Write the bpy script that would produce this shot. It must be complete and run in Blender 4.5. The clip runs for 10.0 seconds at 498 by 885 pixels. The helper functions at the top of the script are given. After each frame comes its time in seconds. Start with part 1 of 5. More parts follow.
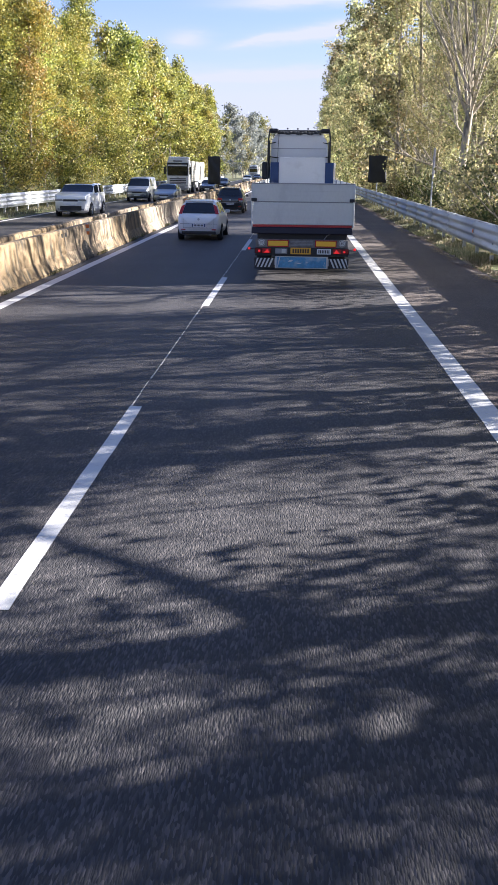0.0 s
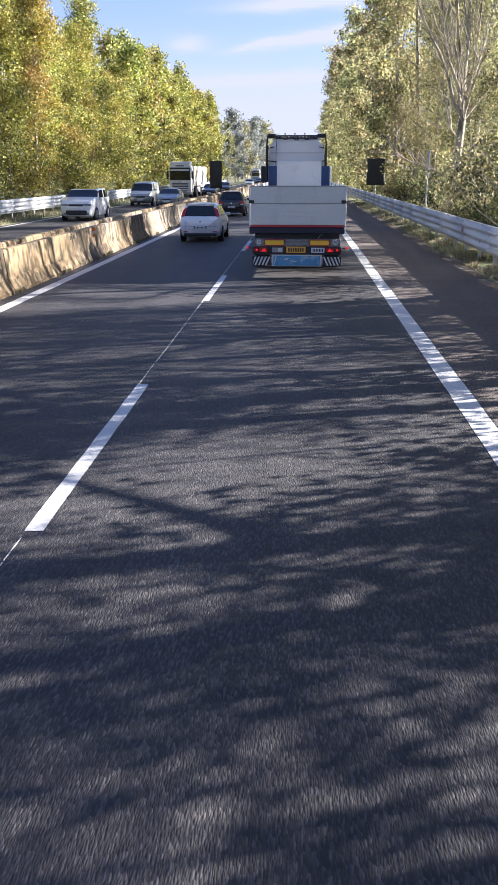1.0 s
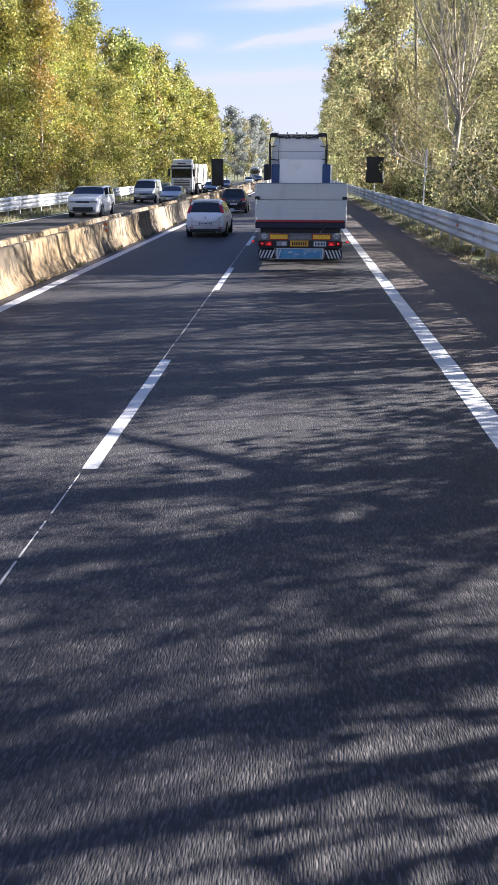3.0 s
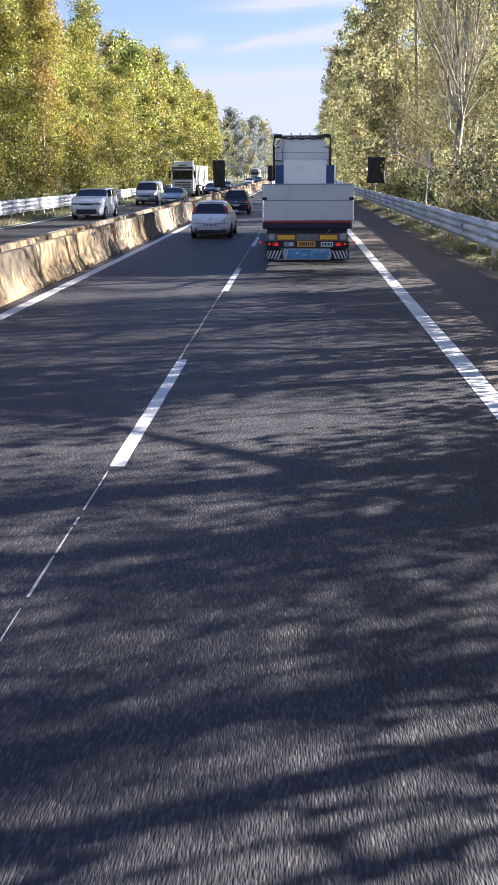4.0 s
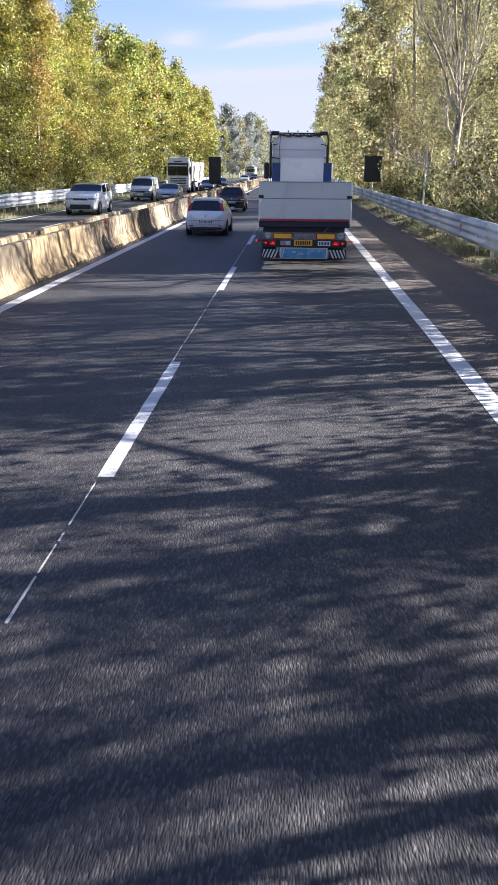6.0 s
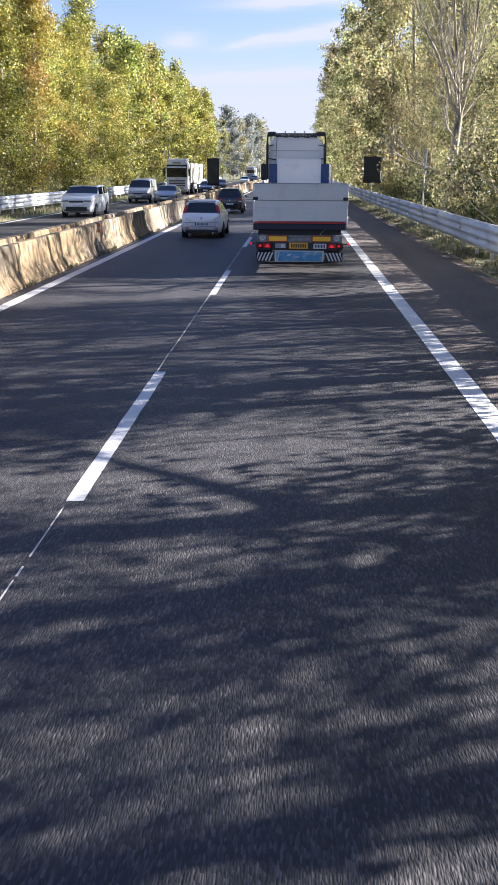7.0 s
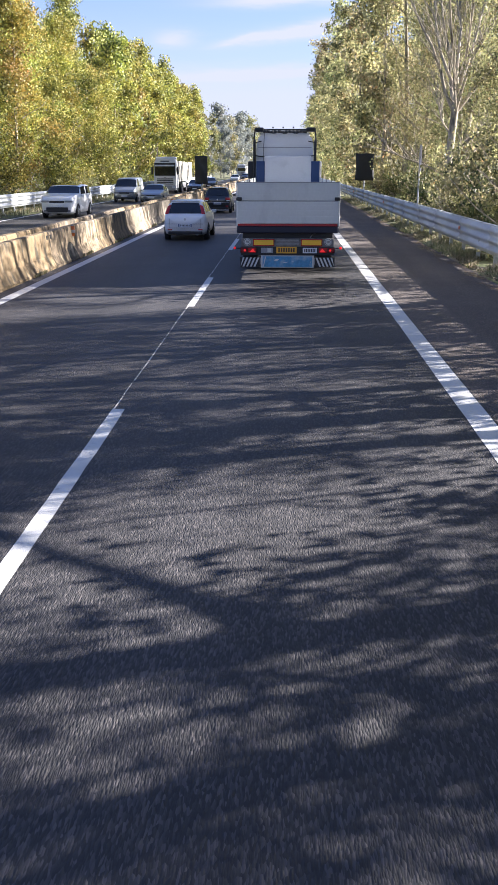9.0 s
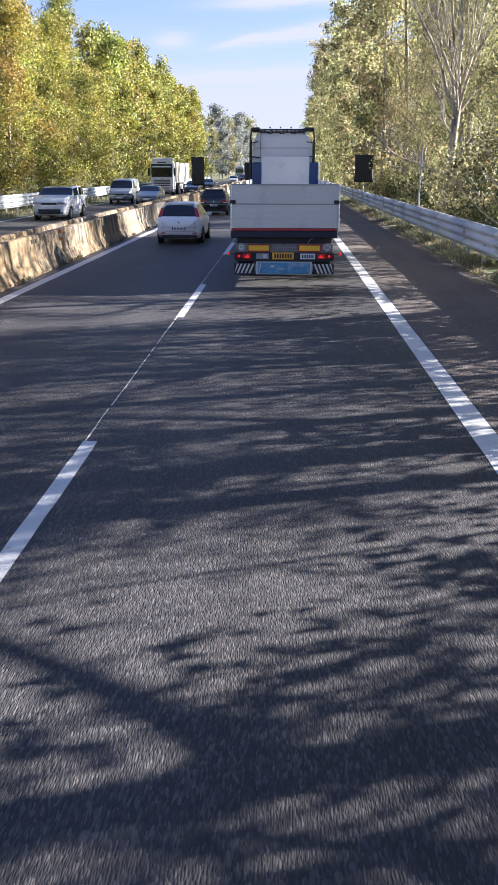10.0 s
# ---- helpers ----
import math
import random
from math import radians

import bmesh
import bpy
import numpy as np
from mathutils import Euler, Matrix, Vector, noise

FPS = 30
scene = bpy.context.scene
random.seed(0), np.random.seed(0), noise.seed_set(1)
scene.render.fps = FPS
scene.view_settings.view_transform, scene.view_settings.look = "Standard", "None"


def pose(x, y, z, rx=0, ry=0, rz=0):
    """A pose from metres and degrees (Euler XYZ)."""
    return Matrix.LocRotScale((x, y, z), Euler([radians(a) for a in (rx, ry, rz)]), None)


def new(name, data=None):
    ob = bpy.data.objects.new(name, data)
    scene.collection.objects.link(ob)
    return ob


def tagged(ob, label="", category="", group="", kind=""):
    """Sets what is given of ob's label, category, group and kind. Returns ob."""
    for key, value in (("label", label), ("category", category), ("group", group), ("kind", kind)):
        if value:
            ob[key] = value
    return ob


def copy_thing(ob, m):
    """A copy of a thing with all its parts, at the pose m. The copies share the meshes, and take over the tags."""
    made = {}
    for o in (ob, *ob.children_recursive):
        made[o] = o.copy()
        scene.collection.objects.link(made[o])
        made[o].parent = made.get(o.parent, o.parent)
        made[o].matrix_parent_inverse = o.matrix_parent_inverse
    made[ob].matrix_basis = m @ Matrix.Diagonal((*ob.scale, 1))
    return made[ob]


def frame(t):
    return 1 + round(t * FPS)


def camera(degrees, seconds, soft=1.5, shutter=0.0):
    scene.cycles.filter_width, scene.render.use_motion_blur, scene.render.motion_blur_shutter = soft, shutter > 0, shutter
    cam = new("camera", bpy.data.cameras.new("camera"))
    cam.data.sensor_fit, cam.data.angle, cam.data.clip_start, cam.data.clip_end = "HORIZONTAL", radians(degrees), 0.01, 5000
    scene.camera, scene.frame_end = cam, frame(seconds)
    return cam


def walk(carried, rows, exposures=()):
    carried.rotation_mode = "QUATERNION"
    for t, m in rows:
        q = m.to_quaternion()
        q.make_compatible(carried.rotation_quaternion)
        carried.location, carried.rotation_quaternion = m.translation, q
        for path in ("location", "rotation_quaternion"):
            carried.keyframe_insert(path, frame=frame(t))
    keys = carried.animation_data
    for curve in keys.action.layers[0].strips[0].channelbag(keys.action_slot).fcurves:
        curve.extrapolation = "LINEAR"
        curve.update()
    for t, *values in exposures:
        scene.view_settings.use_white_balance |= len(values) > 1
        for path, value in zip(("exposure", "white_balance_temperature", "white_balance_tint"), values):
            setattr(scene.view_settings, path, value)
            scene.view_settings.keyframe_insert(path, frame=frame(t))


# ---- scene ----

# ---------- camera ----------
cam = camera(32.5, 10.0, soft=1.0)
# seconds, x, y, tilt, lean, turn; the camera keeps a steady gap to the lorry in front
PATH = [
    (0.0, -0.029, 2.229, 72.27, -0.63, 3.16),
    (0.5, -0.071, 1.238, 72.60, -0.04, 2.91),
    (1.0, 0.177, 0.915, 72.51, -0.05, 3.32),
    (1.5, -0.036, 0.434, 72.29, -0.32, 2.81),
    (2.0, 0.098, -0.096, 72.50, 0.48, 3.10),
    (2.5, 0.136, -0.344, 72.35, -0.25, 3.29),
    (4.0, -0.161, -0.634, 72.45, 0.26, 3.17),
    (4.5, -0.163, -0.389, 72.31, 0.25, 3.24),
    (5.0, -0.220, -0.716, 72.25, -0.58, 3.16),
    (6.5, -0.188, 0.079, 72.30, -0.45, 2.82),
    (7.0, -0.052, 0.328, 72.35, -0.30, 2.95),
    (7.5, -0.058, 0.832, 72.34, -0.12, 2.74),
    (8.0, 0.028, 1.364, 72.38, -0.52, 2.76),
    (8.5, 0.120, 1.928, 72.37, -0.20, 2.77),
    (9.0, 0.061, 2.309, 72.23, 0.00, 2.41),
    (9.5, 0.245, 3.078, 72.14, -0.13, 2.68),
    (10.0, 0.111, 3.499, 72.31, -0.08, 2.33)
]
EYE = 2.65
walk(cam, [(t, pose(x, y, EYE, tilt, lean, turn)) for t, x, y, tilt, lean, turn in PATH],
     exposures=[(0.0, 2.04, 5660, 14)])

# ---------- light ----------
SUN_EL, SUN_AHEAD = 24.0, 19.6   # degrees above the horizon; degrees ahead of square right
to_sun = Vector((math.cos(radians(SUN_EL)) * math.cos(radians(SUN_AHEAD)),
                 math.cos(radians(SUN_EL)) * math.sin(radians(SUN_AHEAD)), math.sin(radians(SUN_EL))))
sun_data = bpy.data.lights.new("sun", "SUN")
sun_data.energy, sun_data.angle, sun_data.color = 6.2, radians(0.5), (1.0, 0.885, 0.73)
sun = new("sun", sun_data)
sun.rotation_euler = to_sun.to_track_quat("Z", "Y").to_euler()

world = bpy.data.worlds.new("sky")
scene.world = world
world.use_nodes = True
wn, wl = world.node_tree.nodes, world.node_tree.links
wn.clear()
sky = wn.new("ShaderNodeTexSky")
sky.sky_type, sky.sun_disc = "NISHITA", False
sky.sun_elevation = radians(SUN_EL)
sky.sun_rotation = math.atan2(to_sun.x, to_sun.y)
sky.air_density, sky.dust_density, sky.ozone_density = 1.0, 0.15, 5.0
coord = wn.new("ShaderNodeTexCoord")


def sums(op, a, b=None, c=None, clamp=False):
    """A math node of the sky; its arguments are numbers or sockets."""
    n = wn.new("ShaderNodeMath")
    n.operation, n.use_clamp = op, clamp
    for i, v in enumerate((a, b, c)):
        if isinstance(v, (int, float)):
            n.inputs[i].default_value = v
        elif v is not None:
            wl.new(v, n.inputs[i])
    return n.outputs[0]


stretch = wn.new("ShaderNodeMapping")
stretch.inputs["Scale"].default_value = (1.6, 1.6, 9.0)
wl.new(coord.outputs["Generated"], stretch.inputs["Vector"])
streaks = wn.new("ShaderNodeTexNoise")
streaks.inputs["Scale"].default_value, streaks.inputs["Detail"].default_value = 5.0, 7
streaks.inputs["Roughness"].default_value = 0.62
wl.new(stretch.outputs[0], streaks.inputs["Vector"])
axes = wn.new("ShaderNodeSeparateXYZ")
wl.new(coord.outputs["Generated"], axes.inputs[0])
frayed = sums("SUBTRACT", streaks.outputs["Fac"], 0.5)
sky_x = sums("MULTIPLY_ADD", frayed, 0.05, axes.outputs["X"])
sky_z = sums("MULTIPLY_ADD", frayed, 0.020, axes.outputs["Z"])
# pale haze that thins out with height
sheets = wn.new("ShaderNodeValToRGB")
HAZE = ((0.0, 0.96), (0.075, 0.93), (0.095, 0.78), (0.112, 0.55), (0.128, 0.48), (0.15, 0.38), (0.18, 0.30), (0.34, 0.12), (1.0, 0.05))
for i, (at, amount) in enumerate(HAZE):
    e = sheets.color_ramp.elements[i] if i < 2 else sheets.color_ramp.elements.new(at)
    e.position, e.color = at, (amount, amount, amount, 1)
wl.new(sky_z, sheets.inputs["Fac"])
cover = sheets.outputs["Color"]
# thin bands of cloud: bearing, height, half length, half depth, slope, density
BANDS = ((0.018, 0.1385, 0.055, 0.0065, 0.15, 1.0), (-0.045, 0.1300, 0.026, 0.0030, 0.12, 0.6), (0.005, 0.170, 0.070, 0.0075, 0.03, 0.9),
         (-0.272, 0.1434, 0.016, 0.0030, 0.0, 0.5), (-0.187, 0.1180, 0.014, 0.0040, 0.0, 0.6), (-0.119, 0.131, 0.022, 0.0065, 0.0, 0.5),
         (-0.03, 0.098, 0.10, 0.006, 0.05, 0.45), (0.30, 0.20, 0.15, 0.02, 0.1, 0.6), (-0.45, 0.17, 0.15, 0.012, 0.05, 0.5))
for bx_, bz_, rx_, rz_, slope_, dense_ in BANDS:
    dx_ = sums("DIVIDE", sums("SUBTRACT", sky_x, bx_), rx_)
    dz_ = sums("DIVIDE", sums("SUBTRACT", sums("MULTIPLY_ADD", sums("SUBTRACT", axes.outputs["X"], bx_), -slope_, sky_z), bz_), rz_)
    fall = sums("EXPONENT", sums("MULTIPLY", sums("MULTIPLY_ADD", dx_, dx_, sums("MULTIPLY", dz_, dz_)), -1.0))
    ahead = sums("GREATER_THAN", axes.outputs["Y"], 0.0)
    cover = sums("MULTIPLY_ADD", sums("MULTIPLY", fall, dense_), ahead, cover, True)
cloud = wn.new("ShaderNodeMix")
cloud.data_type = "RGBA"
cloud.inputs["B"].default_value = (4.15, 4.10, 4.50, 1)
wl.new(cover, cloud.inputs["Factor"])
clear = wn.new("ShaderNodeMix")
clear.data_type, clear.blend_type = "RGBA", "MULTIPLY"
clear.inputs["Factor"].default_value = 1.0
clear.inputs["B"].default_value = (0.95, 0.88, 0.99, 1)
wl.new(sky.outputs[0], clear.inputs["A"])
wl.new(clear.outputs["Result"], cloud.inputs["A"])
back = wn.new("ShaderNodeBackground")
back.inputs["Strength"].default_value = 0.05
wl.new(cloud.outputs["Result"], back.inputs["Color"])
out = wn.new("ShaderNodeOutputWorld")
wl.new(back.outputs[0], out.inputs["Surface"])


# ---------- materials ----------
def material(name, color, rough=0.6, metal=0.0, spread=0.15, scale=3.0, grain=60.0, bump=0.0, bump_scale=80.0,
             random_tint=0.0, fade=0.0, dirt=None, dirt_scale=1.2, dirt_low=0.5, dirt_high=0.75, coat=0.0, streak=(1, 1, 1)):
    """A surface with variation at two scales, optional dirt of its own shape and fine relief."""
    m = bpy.data.materials.new(name)
    m.use_nodes = True
    n, l = m.node_tree.nodes, m.node_tree.links
    b = n["Principled BSDF"]
    b.inputs["Roughness"].default_value, b.inputs["Metallic"].default_value = rough, metal
    b.inputs["Coat Weight"].default_value = coat
    tc = n.new("ShaderNodeTexCoord")
    mp = n.new("ShaderNodeMapping")
    mp.inputs["Scale"].default_value = streak
    l.new(tc.outputs["Object"], mp.inputs["Vector"])
    big, small = n.new("ShaderNodeTexNoise"), n.new("ShaderNodeTexNoise")
    big.inputs["Scale"].default_value, big.inputs["Detail"].default_value = scale, 4
    small.inputs["Scale"].default_value, small.inputs["Detail"].default_value = grain, 2
    for t in (big, small):
        l.new(mp.outputs[0], t.inputs["Vector"])
    add = n.new("ShaderNodeMath")
    add.operation = "ADD"
    l.new(big.outputs["Fac"], add.inputs[0])
    l.new(small.outputs["Fac"], add.inputs[1])
    val = n.new("ShaderNodeMapRange")
    val.inputs["From Min"].default_value, val.inputs["From Max"].default_value = 0.6, 1.4
    val.inputs["To Min"].default_value, val.inputs["To Max"].default_value = 1 - spread, 1 + spread
    l.new(add.outputs[0], val.inputs["Value"])
    hsv = n.new("ShaderNodeHueSaturation")
    hsv.inputs["Color"].default_value = (*color, 1)
    l.new(val.outputs[0], hsv.inputs["Value"])
    last = hsv.outputs["Color"]
    if random_tint:
        info = n.new("ShaderNodeObjectInfo")
        r = n.new("ShaderNodeMapRange")
        r.inputs["To Min"].default_value, r.inputs["To Max"].default_value = 1 - random_tint, 1 + random_tint
        l.new(info.outputs["Random"], r.inputs["Value"])
        h2 = n.new("ShaderNodeHueSaturation")
        l.new(last, h2.inputs["Color"])
        l.new(r.outputs[0], h2.inputs["Value"])
        if fade:
            # some pieces are paler and greyer than their neighbours
            f1, f2, f3 = n.new("ShaderNodeMath"), n.new("ShaderNodeMath"), n.new("ShaderNodeMapRange")
            f1.operation, f2.operation = "MULTIPLY", "FRACT"
            f1.inputs[1].default_value = 7.31
            f3.inputs["From Min"].default_value = 0.45
            f3.inputs["To Min"].default_value, f3.inputs["To Max"].default_value = 1.0, 1 - fade
            l.new(info.outputs["Random"], f1.inputs[0])
            l.new(f1.outputs[0], f2.inputs[0])
            l.new(f2.outputs[0], f3.inputs["Value"])
            l.new(f3.outputs[0], h2.inputs["Saturation"])
        last = h2.outputs["Color"]
    if dirt:
        dn = n.new("ShaderNodeTexNoise")
        dn.inputs["Scale"].default_value, dn.inputs["Detail"].default_value = dirt_scale, 6
        l.new(mp.outputs[0], dn.inputs["Vector"])
        dr = n.new("ShaderNodeMapRange")
        dr.inputs["From Min"].default_value, dr.inputs["From Max"].default_value = dirt_low, dirt_high
        l.new(dn.outputs["Fac"], dr.inputs["Value"])
        mix = n.new("ShaderNodeMix")
        mix.data_type = "RGBA"
        mix.inputs["B"].default_value = (*dirt, 1)
        l.new(last, mix.inputs["A"])
        l.new(dr.outputs[0], mix.inputs["Factor"])
        last = mix.outputs["Result"]
    l.new(last, b.inputs["Base Color"])
    if bump:
        bn = n.new("ShaderNodeTexNoise")
        bn.inputs["Scale"].default_value, bn.inputs["Detail"].default_value = bump_scale, 3
        l.new(tc.outputs["Object"], bn.inputs["Vector"])
        bp = n.new("ShaderNodeBump")
        bp.inputs["Strength"].default_value, bp.inputs["Distance"].default_value = bump, 0.01
        l.new(bn.outputs["Fac"], bp.inputs["Height"])
        l.new(bp.outputs[0], b.inputs["Normal"])
    return m


def asphalt(name, base, stone, rough=0.7, tint=(1, 1, 1)):
    """Open-graded asphalt: dark binder, stones of some 7 mm, long wheel tracks and patches."""
    m = bpy.data.materials.new(name)
    m.use_nodes = True
    n, l = m.node_tree.nodes, m.node_tree.links
    b = n["Principled BSDF"]
    tc = n.new("ShaderNodeTexCoord")
    mp = n.new("ShaderNodeMapping")
    mp.inputs["Scale"].default_value = (1, 0.24, 1)
    l.new(tc.outputs["Object"], mp.inputs["Vector"])
    cells = n.new("ShaderNodeTexVoronoi")
    cells.inputs["Scale"].default_value = 95
    l.new(mp.outputs[0], cells.inputs["Vector"])
    shade = n.new("ShaderNodeSeparateColor")
    l.new(cells.outputs["Color"], shade.inputs[0])
    power = n.new("ShaderNodeMath")
    power.operation = "POWER"
    power.inputs[1].default_value = 3.0
    l.new(shade.outputs[0], power.inputs[0])
    mix = n.new("ShaderNodeMix")
    mix.data_type = "RGBA"
    mix.inputs["A"].default_value = (*[base * c for c in tint], 1)
    mix.inputs["B"].default_value = (*[stone * c * w for c, w in zip(tint, (1.09, 1.0, 0.93))], 1)
    l.new(power.outputs[0], mix.inputs["Factor"])
    track = n.new("ShaderNodeMapping")
    track.inputs["Scale"].default_value = (0.9, 0.03, 1)
    l.new(tc.outputs["Object"], track.inputs["Vector"])
    tn = n.new("ShaderNodeTexNoise")
    tn.inputs["Scale"].default_value, tn.inputs["Detail"].default_value = 1.4, 5
    l.new(track.outputs[0], tn.inputs["Vector"])
    patch = n.new("ShaderNodeTexNoise")
    patch.inputs["Scale"].default_value, patch.inputs["Detail"].default_value = 0.55, 6
    l.new(tc.outputs["Object"], patch.inputs["Vector"])
    s = n.new("ShaderNodeMath")
    s.operation = "ADD"
    l.new(tn.outputs["Fac"], s.inputs[0])
    l.new(patch.outputs["Fac"], s.inputs[1])
    v = n.new("ShaderNodeMapRange")
    v.inputs["From Min"].default_value, v.inputs["From Max"].default_value = 0.6, 1.4
    v.inputs["To Min"].default_value, v.inputs["To Max"].default_value = 0.72, 1.3
    l.new(s.outputs[0], v.inputs["Value"])
    hsv = n.new("ShaderNodeHueSaturation")
    l.new(mix.outputs["Result"], hsv.inputs["Color"])
    l.new(v.outputs[0], hsv.inputs["Value"])
    l.new(hsv.outputs["Color"], b.inputs["Base Color"])
    b.inputs["Roughness"].default_value = rough
    b.inputs["Specular IOR Level"].default_value = 0.28
    bp = n.new("ShaderNodeBump")
    bp.inputs["Strength"].default_value, bp.inputs["Distance"].default_value = 0.8, 0.006
    l.new(cells.outputs["Distance"], bp.inputs["Height"])
    bp.invert = True
    l.new(bp.outputs[0], b.inputs["Normal"])
    return m


def leaves(name, colors, glow=0.35, rough=0.58):
    """Leaf blades: a tint for each blade, a shift for each tree, light shining through."""
    m = bpy.data.materials.new(name)
    m.use_nodes = True
    n, l = m.node_tree.nodes, m.node_tree.links
    b, o = n["Principled BSDF"], n["Material Output"]
    geo = n.new("ShaderNodeNewGeometry")
    ramp = n.new("ShaderNodeValToRGB")
    ramp.color_ramp.interpolation = "LINEAR"
    for i, (at, c) in enumerate(colors):
        e = ramp.color_ramp.elements[i] if i < 2 else ramp.color_ramp.elements.new(at)
        e.position, e.color = at, (*c, 1)
    l.new(geo.outputs["Random Per Island"], ramp.inputs["Fac"])
    info = n.new("ShaderNodeObjectInfo")
    hue = n.new("ShaderNodeMapRange")
    hue.inputs["To Min"].default_value, hue.inputs["To Max"].default_value = -0.022, 0.022
    l.new(info.outputs["Random"], hue.inputs["Value"])
    tc = n.new("ShaderNodeTexCoord")
    ns = n.new("ShaderNodeTexNoise")
    ns.inputs["Scale"].default_value, ns.inputs["Detail"].default_value = 0.45, 3
    l.new(tc.outputs["Object"], ns.inputs["Vector"])
    vr = n.new("ShaderNodeMapRange")
    vr.inputs["From Min"].default_value, vr.inputs["From Max"].default_value = 0.3, 0.7
    vr.inputs["To Min"].default_value, vr.inputs["To Max"].default_value = 0.55, 1.4
    l.new(ns.outputs["Fac"], vr.inputs["Value"])
    hsv = n.new("ShaderNodeHueSaturation")
    l.new(ramp.outputs["Color"], hsv.inputs["Color"])
    # whole boughs turn colour earlier than others
    turn = n.new("ShaderNodeTexNoise")
    turn.inputs["Scale"].default_value, turn.inputs["Detail"].default_value = 0.28, 2
    place_ = n.new("ShaderNodeVectorMath")
    place_.operation = "ADD"
    l.new(tc.outputs["Object"], place_.inputs[0])
    l.new(info.outputs["Location"], place_.inputs[1])
    l.new(place_.outputs[0], turn.inputs["Vector"])
    bough = n.new("ShaderNodeMapRange")
    bough.inputs["From Min"].default_value, bough.inputs["From Max"].default_value = 0.32, 0.68
    bough.inputs["To Min"].default_value, bough.inputs["To Max"].default_value = 0.484, 0.536
    l.new(turn.outputs["Fac"], bough.inputs["Value"])
    both_ = n.new("ShaderNodeMath")
    both_.operation = "ADD"
    l.new(hue.outputs[0], both_.inputs[0])
    l.new(bough.outputs[0], both_.inputs[1])
    l.new(both_.outputs[0], hsv.inputs["Hue"])
    l.new(vr.outputs[0], hsv.inputs["Value"])
    l.new(hsv.outputs["Color"], b.inputs["Base Color"])
    b.inputs["Roughness"].default_value = rough
    tr = n.new("ShaderNodeBsdfTranslucent")
    l.new(hsv.outputs["Color"], tr.inputs["Color"])
    mx = n.new("ShaderNodeMixShader")
    mx.inputs[0].default_value = glow
    l.new(b.outputs[0], mx.inputs[1])
    l.new(tr.outputs[0], mx.inputs[2])
    l.new(mx.outputs[0], o.inputs["Surface"])
    return m


def lit(name, color, strength):
    m = bpy.data.materials.new(name)
    m.use_nodes = True
    b = m.node_tree.nodes["Principled BSDF"]
    b.inputs["Base Color"].default_value = (*color, 1)
    b.inputs["Emission Color"].default_value = (*color, 1)
    b.inputs["Emission Strength"].default_value = strength
    b.inputs["Roughness"].default_value = 0.25
    return m


ROAD = asphalt("asphalt", 0.035, 0.098, 0.64, (0.99, 0.98, 1.03))
SHOULDER = asphalt("old_asphalt", 0.072, 0.165, 0.75, (1.16, 1.0, 0.90))
PAINT = material("road_paint", (0.60, 0.595, 0.58), 0.55, spread=0.12, scale=2.0, grain=70, bump=0.25, bump_scale=120,
                 dirt=(0.25, 0.25, 0.25), dirt_scale=14, dirt_low=0.6, dirt_high=0.8)
JOINT = material("pale_joint", (0.60, 0.57, 0.52), 0.8, spread=0.3, scale=6)
GRASS_SOIL = material("verge_soil", (0.15, 0.165, 0.06), 0.95, spread=0.45, scale=0.7, grain=25, bump=0.8, bump_scale=30,
                      dirt=(0.26, 0.21, 0.14), dirt_scale=0.9, dirt_low=0.5, dirt_high=0.62)
CONCRETE = material("weathered_concrete", (0.295, 0.210, 0.112), 0.88, spread=0.22, scale=1.6, grain=45, bump=0.35, bump_scale=90,
                    random_tint=0.2, fade=0.4, dirt=(0.085, 0.07, 0.045), dirt_scale=2.2, dirt_low=0.50, dirt_high=0.66, streak=(2.2, 2.2, 0.35))


